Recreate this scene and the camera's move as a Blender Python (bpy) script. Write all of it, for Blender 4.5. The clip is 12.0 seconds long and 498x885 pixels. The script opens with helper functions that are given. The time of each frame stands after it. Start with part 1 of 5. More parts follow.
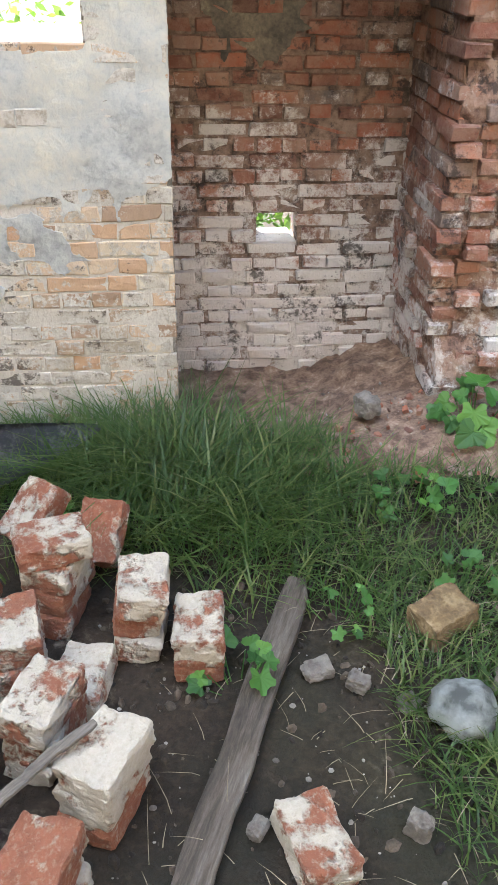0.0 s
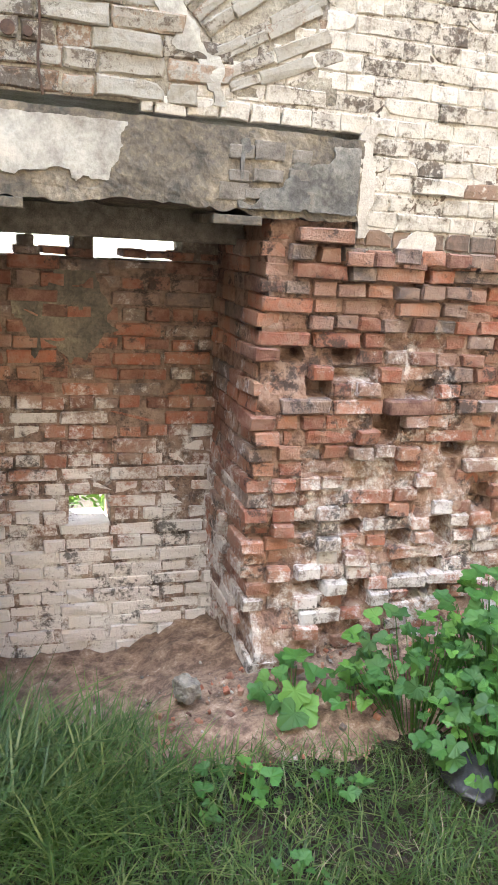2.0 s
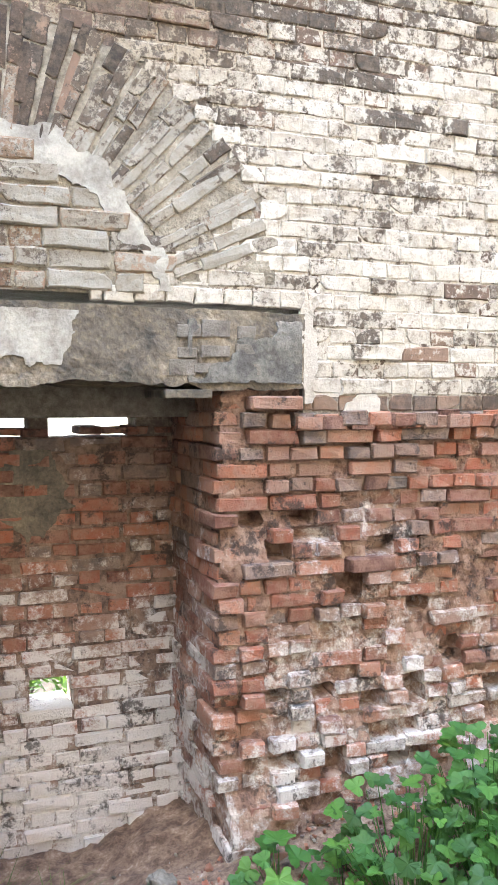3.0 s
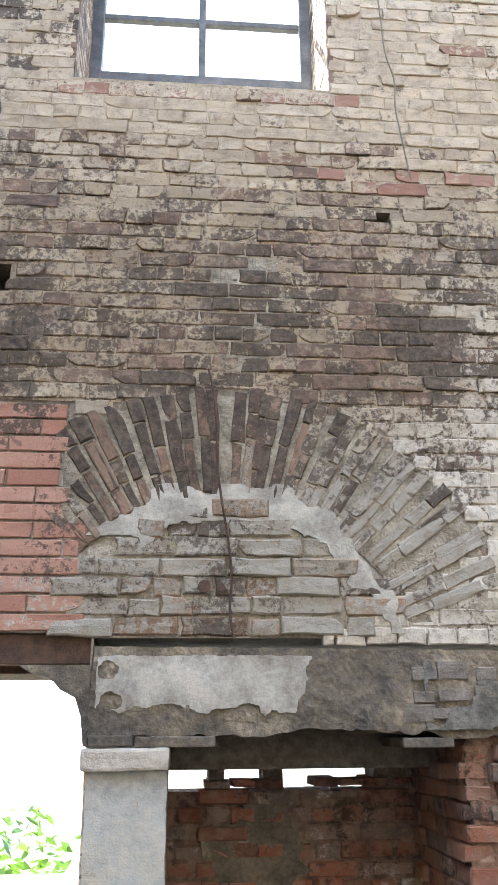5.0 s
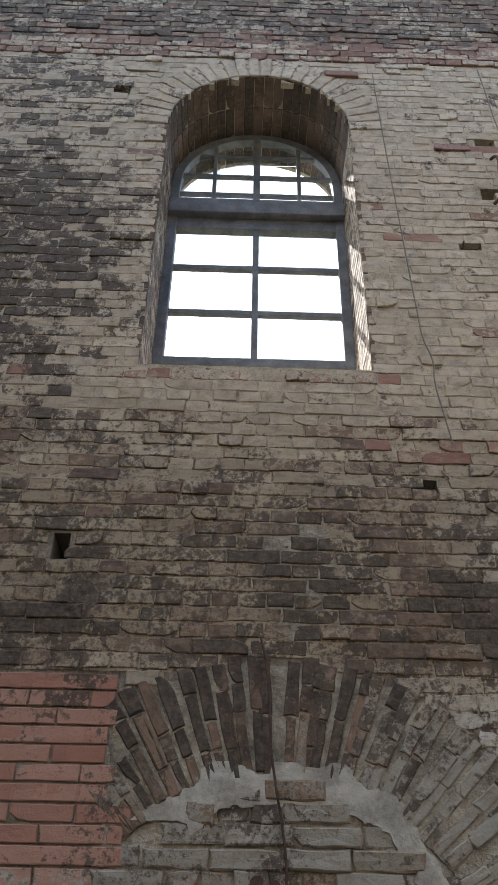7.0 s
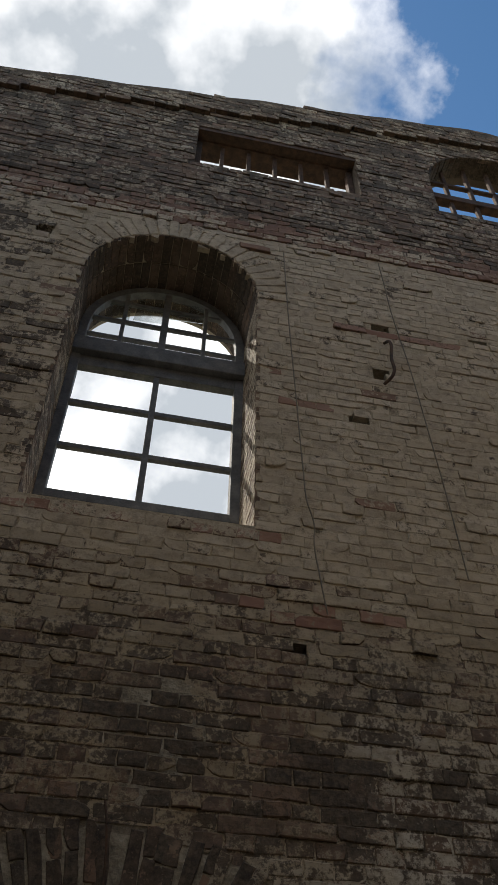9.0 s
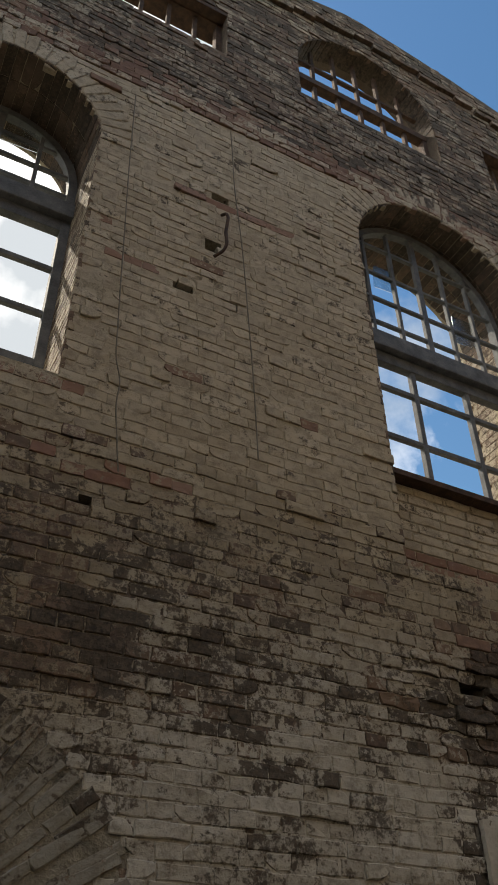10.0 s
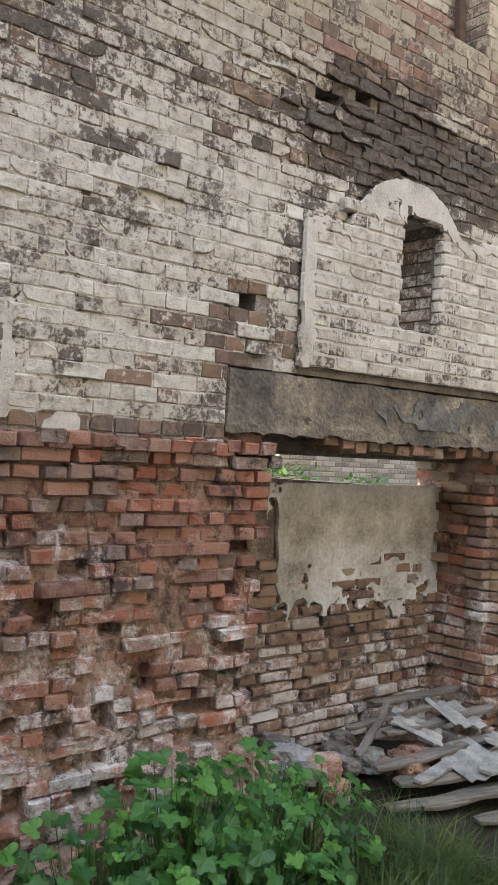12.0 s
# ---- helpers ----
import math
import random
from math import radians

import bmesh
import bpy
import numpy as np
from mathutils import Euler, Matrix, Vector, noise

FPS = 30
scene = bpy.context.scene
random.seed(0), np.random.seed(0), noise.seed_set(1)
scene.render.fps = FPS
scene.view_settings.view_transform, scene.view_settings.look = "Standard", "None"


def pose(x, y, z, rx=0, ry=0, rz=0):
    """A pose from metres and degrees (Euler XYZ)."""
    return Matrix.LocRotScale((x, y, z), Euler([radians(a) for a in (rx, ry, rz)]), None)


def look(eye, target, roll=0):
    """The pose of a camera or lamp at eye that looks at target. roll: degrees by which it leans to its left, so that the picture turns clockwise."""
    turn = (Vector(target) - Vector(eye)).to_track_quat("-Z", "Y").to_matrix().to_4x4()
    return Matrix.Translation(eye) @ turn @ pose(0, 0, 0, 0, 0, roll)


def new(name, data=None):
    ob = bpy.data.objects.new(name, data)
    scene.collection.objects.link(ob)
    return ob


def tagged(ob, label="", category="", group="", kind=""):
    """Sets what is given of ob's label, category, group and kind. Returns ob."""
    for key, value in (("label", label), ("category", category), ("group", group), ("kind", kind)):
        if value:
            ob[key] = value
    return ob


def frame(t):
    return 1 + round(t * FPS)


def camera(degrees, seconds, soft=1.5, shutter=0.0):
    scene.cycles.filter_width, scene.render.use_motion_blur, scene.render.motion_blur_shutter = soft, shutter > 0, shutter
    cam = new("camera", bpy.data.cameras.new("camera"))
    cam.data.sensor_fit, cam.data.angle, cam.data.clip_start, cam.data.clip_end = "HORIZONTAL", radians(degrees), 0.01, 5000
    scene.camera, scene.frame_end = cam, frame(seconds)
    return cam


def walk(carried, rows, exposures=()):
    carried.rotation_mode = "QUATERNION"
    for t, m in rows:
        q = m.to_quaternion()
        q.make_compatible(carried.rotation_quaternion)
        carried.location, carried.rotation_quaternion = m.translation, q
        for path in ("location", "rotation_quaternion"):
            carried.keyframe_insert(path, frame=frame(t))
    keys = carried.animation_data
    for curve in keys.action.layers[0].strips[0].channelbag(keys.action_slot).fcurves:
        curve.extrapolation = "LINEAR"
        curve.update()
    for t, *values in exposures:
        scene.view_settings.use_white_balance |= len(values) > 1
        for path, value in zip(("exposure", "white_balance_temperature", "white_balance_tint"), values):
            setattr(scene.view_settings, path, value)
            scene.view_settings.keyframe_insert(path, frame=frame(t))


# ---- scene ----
cam = camera(33.39, 12.0)
EXPOSURES = [(0, 3.55, 6050, 10), (1, 3.75, 6100, 10), (2, 3.9, 6250, 10), (3, 3.9, 5900, 10), (3.5, 3.85, 5500, 10), (5.3, 2.85, 5850, 10), (6.5, 1.95, 5950, 10), (7.2, 1.47, 6000, 10), (8.8, -0.05, 6700, 10), (9.5, -0.08, 6950, 10), (10.5, 1.02, 7200, 10), (11, 1.88, 6700, 10), (11.5, 2.25, 6450, 10), (12, 2.72, 6050, 10)]
PATH = [
    (0, (-0.592, 0.765, 2.169), (-0.4319, 2.2754, 1.2041), 1.22),
    (0.5, (-0.563, 0.801, 2.199), (-0.3459, 2.3775, 1.3576), 1.43),
    (1, (-0.539, 0.829, 2.233), (-0.2788, 2.4761, 1.5556), 2.21),
    (1.5, (-0.521, 0.824, 2.257), (-0.1810, 2.5071, 1.7167), 3.03),
    (2, (-0.506, 0.824, 2.254), (0.0260, 2.4849, 1.8097), 3.54),
    (2.5, (-0.508, 0.827, 2.278), (0.1608, 2.4736, 1.9916), 2.28),
    (3, (-0.509, 0.813, 2.291), (0.1130, 2.4993, 2.1872), 0.05),
    (3.5, (-0.527, 0.800, 2.326), (-0.0428, 2.5316, 2.4205), -0.89),
    (3.7, (-0.530, 0.792, 2.339), (-0.1120, 2.5349, 2.5071), -0.94),
    (5.3, (-0.529, 0.751, 2.346), (-0.4146, 2.4184, 3.0145), -0.37),
    (5.5, (-0.530, 0.745, 2.353), (-0.4287, 2.3933, 3.0680), -0.34),
    (6, (-0.534, 0.730, 2.362), (-0.4562, 2.3298, 3.1826), 0.05),
    (6.5, (-0.535, 0.712, 2.372), (-0.4900, 2.2457, 3.3134), 0.70),
    (7, (-0.541, 0.692, 2.398), (-0.5198, 2.1441, 3.4619), 1.09),
    (7.2, (-0.555, 0.700, 2.406), (-0.5333, 2.1088, 3.5265), 1.05),
    (8.8, (-0.484, 0.751, 2.416), (-0.3256, 1.9551, 3.7445), 1.62),
    (9, (-0.511, 0.739, 2.402), (-0.2787, 1.9455, 3.7178), 1.09),
    (9.5, (-0.505, 0.752, 2.396), (-0.0629, 1.9800, 3.6347), -0.23),
    (10, (-0.482, 0.767, 2.372), (0.1930, 2.0124, 3.4830), -0.99),
    (10.5, (-0.440, 0.797, 2.348), (0.4184, 2.0743, 3.2810), -0.50),
    (11, (-0.418, 0.820, 2.294), (0.5831, 2.1741, 2.9291), 1.09),
    (11.5, (-0.395, 0.831, 2.226), (0.6876, 2.2386, 2.5207), 2.45),
    (12, (-0.381, 0.842, 2.185), (0.7590, 2.2349, 2.1943), 3.25),
]
walk(cam, [(t, look(eye, target, roll)) for t, eye, target, roll in PATH], EXPOSURES)

# ---- light ----
world = bpy.data.worlds.new("sky")
scene.world = world
world.use_nodes = True
wn = world.node_tree
SUN_EL, SUN_AZ = radians(52), radians(-28)
sky = wn.nodes.new("ShaderNodeTexSky")
sky.sky_type, sky.sun_disc, sky.sun_elevation, sky.sun_rotation = "NISHITA", False, SUN_EL, SUN_AZ
sky.air_density, sky.dust_density = 1.4, 0.3
wc = wn.nodes.new("ShaderNodeTexCoord")
cl = wn.nodes.new("ShaderNodeTexNoise")
cl.inputs["Scale"].default_value, cl.inputs["Detail"].default_value, cl.inputs["Roughness"].default_value = 2.3, 9.0, 0.55
cmap = wn.nodes.new("ShaderNodeMapping")
cmap.inputs["Location"].default_value = (0.33, 0.1, 0.62)
wn.links.new(wc.outputs["Generated"], cmap.inputs["Vector"])
wn.links.new(cmap.outputs["Vector"], cl.inputs["Vector"])
cr = wn.nodes.new("ShaderNodeValToRGB")
cr.color_ramp.elements[0].position, cr.color_ramp.elements[1].position = 0.47, 0.57
cmix = wn.nodes.new("ShaderNodeMix")
cmix.data_type = "RGBA"
cloud_n = wn.nodes.new("ShaderNodeTexNoise")
cloud_n.inputs["Scale"].default_value, cloud_n.inputs["Detail"].default_value = 5.0, 6.0
wn.links.new(cmap.outputs["Vector"], cloud_n.inputs["Vector"])
cloud_r = wn.nodes.new("ShaderNodeValToRGB")
cloud_r.color_ramp.elements[0].position, cloud_r.color_ramp.elements[0].color = 0.44, (4.2, 4.7, 5.3, 1)
cloud_r.color_ramp.elements[1].position, cloud_r.color_ramp.elements[1].color = 0.66, (14.0, 14.1, 14.4, 1)
wn.links.new(cloud_n.outputs["Fac"], cloud_r.inputs["Fac"])
wn.links.new(cloud_r.outputs["Color"], cmix.inputs[7])
wsep = wn.nodes.new("ShaderNodeSeparateXYZ")
wn.links.new(wc.outputs["Generated"], wsep.inputs["Vector"])
wg = wn.nodes.new("ShaderNodeMath")
wg.operation = "MULTIPLY_ADD"
wg.inputs[1].default_value, wg.inputs[2].default_value = -0.62, 0.10
wn.links.new(wsep.outputs["X"], wg.inputs[0])
wa = wn.nodes.new("ShaderNodeMath")
wa.operation = "ADD"
wn.links.new(cl.outputs["Fac"], wa.inputs[0])
wy = wn.nodes.new("ShaderNodeMath")
wy.operation = "MULTIPLY_ADD"
wy.inputs[1].default_value = 0.35
wn.links.new(wsep.outputs["Y"], wy.inputs[0])
wn.links.new(wg.outputs[0], wy.inputs[2])
wn.links.new(wy.outputs[0], wa.inputs[1])
wn.links.new(wa.outputs[0], cr.inputs["Fac"])
wn.links.new(cr.outputs["Color"], cmix.inputs[0])
hs = wn.nodes.new("ShaderNodeHueSaturation")
hs.inputs["Saturation"].default_value, hs.inputs["Value"].default_value = 1.3, 0.85
wn.links.new(sky.outputs["Color"], hs.inputs["Color"])
wn.links.new(hs.outputs["Color"], cmix.inputs[6])
wn.links.new(cmix.outputs[2], wn.nodes["Background"].inputs["Color"])
wn.nodes["Background"].inputs["Strength"].default_value = 0.14
sun = new("sun", bpy.data.lights.new("sun", "SUN"))
sun.data.energy, sun.data.angle, sun.data.color = 3.6, radians(0.6), (1.0, 0.94, 0.84)
sdir = Vector((math.sin(SUN_AZ) * math.cos(SUN_EL), math.cos(SUN_AZ) * math.cos(SUN_EL), math.sin(SUN_EL)))
sun.matrix_world = look(sdir * 40, (0, 0, 0))

# ---- materials ----
MATS = {}


def nmat(name):
    m = bpy.data.materials.new(name)
    m.use_nodes = True
    MATS[name] = m
    return m, m.node_tree, m.node_tree.nodes["Principled BSDF"]


def tex(nt, scale, detail=5.0, rough=0.6, vec=None):
    n = nt.nodes.new("ShaderNodeTexNoise")
    n.inputs["Scale"].default_value, n.inputs["Detail"].default_value, n.inputs["Roughness"].default_value = scale, detail, rough
    if vec is None:
        g = nt.nodes.new("ShaderNodeNewGeometry")
        vec = g.outputs["Position"]
    nt.links.new(vec, n.inputs["Vector"])
    return n.outputs["Fac"]


def ramp(nt, src, stops):
    r = nt.nodes.new("ShaderNodeValToRGB")
    e = r.color_ramp.elements
    while len(e) < len(stops):
        e.new(0.5)
    for el, (p, c) in zip(e, stops):
        el.position, el.color = p, (*c, 1) if len(c) == 3 else c
    nt.links.new(src, r.inputs["Fac"])
    return r.outputs["Color"]


def mathn(nt, op, a, b=None, c=None, clamp=False):
    n = nt.nodes.new("ShaderNodeMath")
    n.operation, n.use_clamp = op, clamp
    for i, v in enumerate((a, b, c)):
        if v is None:
            continue
        if isinstance(v, (int, float)):
            n.inputs[i].default_value = v
        else:
            nt.links.new(v, n.inputs[i])
    return n.outputs[0]


def mixc(nt, fac, a, b, mode="MIX"):
    n = nt.nodes.new("ShaderNodeMix")
    n.data_type, n.blend_type = "RGBA", mode
    for i, v in ((0, fac), (6, a), (7, b)):
        if isinstance(v, (int, float)):
            n.inputs[i].default_value = v
        elif isinstance(v, tuple):
            n.inputs[i].default_value = (*v, 1)
        else:
            nt.links.new(v, n.inputs[i])
    return n.outputs[2]


def bump(nt, bs, height, strength=0.5, dist=0.01):
    b = nt.nodes.new("ShaderNodeBump")
    b.inputs["Strength"].default_value, b.inputs["Distance"].default_value = strength, dist
    nt.links.new(height, b.inputs["Height"])
    nt.links.new(b.outputs["Normal"], bs.inputs["Normal"])


def smooth(nt, v, lo, hi):
    n = nt.nodes.new("ShaderNodeMapRange")
    n.interpolation_type = "SMOOTHSTEP"
    n.inputs["From Min"].default_value, n.inputs["From Max"].default_value = lo, hi
    nt.links.new(v, n.inputs["Value"])
    return n.outputs["Result"]


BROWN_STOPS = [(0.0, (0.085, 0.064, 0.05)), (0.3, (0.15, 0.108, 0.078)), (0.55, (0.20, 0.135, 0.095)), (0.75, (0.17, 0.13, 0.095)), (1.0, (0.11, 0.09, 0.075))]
BAY_STOPS = [(0.0, (0.085, 0.065, 0.05)), (0.25, (0.17, 0.12, 0.075)), (0.5, (0.29, 0.215, 0.13)), (0.65, (0.23, 0.12, 0.08)), (0.8, (0.38, 0.33, 0.25)), (1.0, (0.46, 0.42, 0.35))]
RED_STOPS = [(0.0, (0.10, 0.05, 0.04)), (0.2, (0.22, 0.085, 0.055)), (0.4, (0.37, 0.125, 0.07)), (0.6, (0.37, 0.175, 0.11)), (0.8, (0.25, 0.165, 0.135)), (1.0, (0.12, 0.105, 0.10))]


def brick_material(name, attribute=False, island=False, salt=None, amount=0.55, stops=None, each=0.3, bed=False, paint=((0.43, 0.395, 0.335), (0.70, 0.66, 0.585))):
    """Weathered brick. attribute: whitewash, soot (also shade under window arches) and redness per brick; salt: (z at
    which it is full, z at which it ends).
    """
    m, nt, bs = nmat(name)
    geo = nt.nodes.new("ShaderNodeNewGeometry")
    rnd = nt.nodes.new("ShaderNodeObjectInfo").outputs["Random"]
    if island:
        rnd = mathn(nt, "FRACT", mathn(nt, "ADD", rnd, geo.outputs["Random Per Island"]))
    if bed:
        rnd = smooth(nt, tex(nt, 8, 7, 0.7), 0.3, 0.7)
    fine, mid, big = tex(nt, 90, 6, 0.7), tex(nt, 16, 6, 0.65), tex(nt, 3.0, 4)
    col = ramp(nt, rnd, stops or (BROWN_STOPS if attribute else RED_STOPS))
    col = mixc(nt, smooth(nt, mid, 0.35, 0.75), col, mixc(nt, 0.5, col, (0.33, 0.2, 0.14)))
    if attribute:
        at = nt.nodes.new("ShaderNodeAttribute")
        at.attribute_name = "wear"
        sep = nt.nodes.new("ShaderNodeSeparateColor")
        nt.links.new(at.outputs["Color"], sep.inputs["Color"])
        wash, soot, red = sep.outputs
        ochre = mathn(nt, "SUBTRACT", 1.0, at.outputs["Alpha"])
        col = mixc(nt, ochre, col, mixc(nt, rnd, (0.50, 0.31, 0.18), (0.62, 0.57, 0.44)))
        col = mixc(nt, red, col, mixc(nt, rnd, (0.40, 0.19, 0.135), (0.50, 0.29, 0.22)))
        chip = tex(nt, 30, 8, 0.75)
        k = mathn(nt, "ADD", mathn(nt, "MULTIPLY", mid, 0.9), mathn(nt, "MULTIPLY", chip, 1.3))
        k = mathn(nt, "ADD", k, mathn(nt, "MULTIPLY", wash, 1.5))
        k = mathn(nt, "ADD", k, mathn(nt, "MULTIPLY", rnd, 0.35))
        f = smooth(nt, k, 1.93, 2.05)
        white = mixc(nt, big, *paint)
        white = mixc(nt, mathn(nt, "MULTIPLY", rnd, 0.45), white, (0.33, 0.285, 0.225))
        tan_low = mathn(nt, "MULTIPLY", smooth(nt, geo_z(nt), 3.3, 3.9), mathn(nt, "SUBTRACT", 1.0, smooth(nt, geo_z(nt, "X"), 0.4, 1.1)))
        # tan paint up the wall, lightened at the top to carry window glare
        white = mixc(nt, mathn(nt, "MAXIMUM", smooth(nt, geo_z(nt), 3.4, 5.0), tan_low), white, mixc(nt, smooth(nt, geo_z(nt), 4.5, 5.6), mixc(nt, rnd, (0.25, 0.20, 0.135), (0.42, 0.345, 0.24)), mixc(nt, rnd, (0.43, 0.355, 0.26), (0.55, 0.465, 0.35))))
        white = mixc(nt, mathn(nt, "MULTIPLY", smooth(nt, mathn(nt, "ADD", mathn(nt, "MULTIPLY", mid, 0.6), mathn(nt, "MULTIPLY", fine, 0.4)), 0.45, 0.62), 0.6), white, (0.20, 0.165, 0.125))
        col = mixc(nt, f, col, white)
        spk = mathn(nt, "ADD", tex(nt, 34, 9, 0.82), mathn(nt, "MULTIPLY", tex(nt, 2.3, 4, 0.6), 0.9))
        low_wall = mathn(nt, "SUBTRACT", 1.0, smooth(nt, geo_z(nt), 4.5, 5.2))
        col = mixc(nt, mathn(nt, "MULTIPLY", smooth(nt, spk, 1.06, 1.13), mathn(nt, "MULTIPLY", low_wall, 0.85)), col, mixc(nt, chip, (0.035, 0.03, 0.026), (0.11, 0.085, 0.065)))
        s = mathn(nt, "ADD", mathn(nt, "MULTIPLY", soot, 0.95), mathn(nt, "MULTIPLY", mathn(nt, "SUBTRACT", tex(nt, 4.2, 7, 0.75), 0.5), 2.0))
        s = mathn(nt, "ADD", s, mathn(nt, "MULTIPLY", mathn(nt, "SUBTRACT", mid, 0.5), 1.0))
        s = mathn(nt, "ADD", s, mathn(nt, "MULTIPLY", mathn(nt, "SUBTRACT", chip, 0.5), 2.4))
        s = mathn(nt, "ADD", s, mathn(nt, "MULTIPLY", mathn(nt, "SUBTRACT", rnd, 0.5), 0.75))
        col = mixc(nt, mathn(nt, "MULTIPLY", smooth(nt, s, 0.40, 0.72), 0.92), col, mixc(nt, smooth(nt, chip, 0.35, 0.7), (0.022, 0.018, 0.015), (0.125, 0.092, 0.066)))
    if salt:
        z = geo_z(nt)
        lim = nt.nodes.new("ShaderNodeMapRange")
        lim.inputs["From Min"].default_value, lim.inputs["From Max"].default_value = salt[1], salt[0]
        nt.links.new(z, lim.inputs["Value"])
        col = mixc(nt, mathn(nt, "MULTIPLY", smooth(nt, tex(nt, 11, 7, 0.75), 0.42, 0.62), 0.6), col, mixc(nt, rnd, (0.34, 0.20, 0.15), (0.36, 0.27, 0.21)))
        k = mathn(nt, "ADD", mathn(nt, "MULTIPLY", lim.outputs["Result"], amount), mathn(nt, "MULTIPLY", tex(nt, 3.4, 6, 0.7), 1.7))
        k = mathn(nt, "ADD", k, mathn(nt, "MULTIPLY", tex(nt, 24, 9, 0.85), 1.3))
        k = mathn(nt, "ADD", k, mathn(nt, "MULTIPLY", rnd, each))
        col = mixc(nt, mathn(nt, "MULTIPLY", smooth(nt, k, 1.73 + 0.5 * each, 2.05 + 0.5 * each), 0.86), col, mixc(nt, fine, (0.58, 0.53, 0.49), (0.80, 0.77, 0.74)))
        dk = mathn(nt, "ADD", tex(nt, 5.3, 6, 0.7), mathn(nt, "MULTIPLY", tex(nt, 40, 6, 0.75), 0.5))
        col = mixc(nt, mathn(nt, "MULTIPLY", smooth(nt, dk, 0.80, 0.92), 0.85), col, (0.05, 0.04, 0.037))
    nt.links.new(col, bs.inputs["Base Color"])
    bs.inputs["Roughness"].default_value = 0.93
    bump(nt, bs, mathn(nt, "ADD", mathn(nt, "MULTIPLY", mid, 1.3), mathn(nt, "MULTIPLY", fine, 0.5 if attribute else 1.0)), 0.6 if attribute else 1.0, 0.012)
    return m


def geo_z(nt, axis="Z"):
    g = nt.nodes.new("ShaderNodeNewGeometry")
    s = nt.nodes.new("ShaderNodeSeparateXYZ")
    nt.links.new(g.outputs["Position"], s.inputs["Vector"])
    return s.outputs[axis]


def plain(name, stops, scale=8.0, rough=0.9, bscale=60, bstr=0.5, metal=0.0, detail=6, stretch=None, island=False):
    m, nt, bs = nmat(name)
    vec = None
    if stretch:
        g = nt.nodes.new("ShaderNodeTexCoord")
        mp = nt.nodes.new("ShaderNodeMapping")
        mp.inputs["Scale"].default_value = stretch
        nt.links.new(g.outputs["Object"], mp.inputs["Vector"])
        vec = mp.outputs["Vector"]
    n1, n2 = tex(nt, scale, detail, 0.65, vec), tex(nt, bscale, 5, 0.65, vec)
    k = mathn(nt, "ADD", mathn(nt, "MULTIPLY", n1, 0.7), mathn(nt, "MULTIPLY", n2, 0.3))
    if island:
        g = nt.nodes.new("ShaderNodeNewGeometry")
        k = mathn(nt, "ADD", mathn(nt, "MULTIPLY", k, 0.7), mathn(nt, "MULTIPLY", g.outputs["Random Per Island"], 0.3))
    lo, hi = 0.32, 0.68
    nt.links.new(ramp(nt, k, [(lo + (hi - lo) * p, c) for p, c in stops]), bs.inputs["Base Color"])
    bs.inputs["Roughness"].default_value, bs.inputs["Metallic"].default_value = rough, metal
    if bstr:
        bump(nt, bs, mathn(nt, "ADD", n2, n1), bstr, 0.012)
    return m


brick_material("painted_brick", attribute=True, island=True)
brick_material("arch_brick", attribute=True, island=True, paint=((0.22, 0.205, 0.175), (0.40, 0.38, 0.33)))
brick_material("painted_joint", attribute=True, stops=[(0.0, (0.06, 0.045, 0.035)), (0.4, (0.14, 0.105, 0.08)), (0.7, (0.27, 0.215, 0.16)), (1.0, (0.38, 0.31, 0.24))], bed=True)
brick_material("red_brick", salt=(0.25, 2.2), amount=0.44, each=0.16)
SANDY = [(0.0, (0.06, 0.036, 0.028)), (0.35, (0.17, 0.095, 0.066)), (0.65, (0.32, 0.20, 0.145)), (1.0, (0.42, 0.31, 0.24))]
brick_material("pier_bed", salt=(0.25, 2.2), amount=0.38, stops=SANDY, each=0.05, bed=True)
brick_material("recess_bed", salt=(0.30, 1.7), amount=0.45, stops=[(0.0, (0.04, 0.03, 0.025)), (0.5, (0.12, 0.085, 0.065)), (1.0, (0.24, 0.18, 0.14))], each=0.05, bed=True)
brick_material("back_brick", salt=(0.30, 1.8), amount=0.84, each=0.24)
brick_material("bay_brick", salt=(0.1, 1.6), amount=0.55, stops=BAY_STOPS)
brick_material("dark_brick", island=True)
brick_material("yard_brick", island=True, stops=[(0.0, (0.12, 0.096, 0.075)), (0.5, (0.25, 0.205, 0.155)), (1.0, (0.36, 0.30, 0.235))])
m, nt, bs = nmat("mortar")
mz, mn, mf = geo_z(nt), tex(nt, 5, 6, 0.65), tex(nt, 80, 5, 0.7)
kk = mathn(nt, "ADD", mathn(nt, "MULTIPLY", mn, 0.65), mathn(nt, "MULTIPLY", mf, 0.35))
low = ramp(nt, kk, [(0.34, (0.09, 0.078, 0.062)), (0.5, (0.27, 0.24, 0.20)), (0.66, (0.45, 0.415, 0.36))])
mid_c = ramp(nt, kk, [(0.34, (0.07, 0.06, 0.05)), (0.5, (0.19, 0.16, 0.12)), (0.66, (0.36, 0.30, 0.23))])
up = ramp(nt, kk, [(0.34, (0.15, 0.12, 0.085)), (0.5, (0.40, 0.335, 0.24)), (0.66, (0.57, 0.485, 0.36))])
mc = mixc(nt, smooth(nt, mz, 3.3, 3.9), low, mid_c)
mc = mixc(nt, smooth(nt, mz, 4.5, 5.3), mc, up)
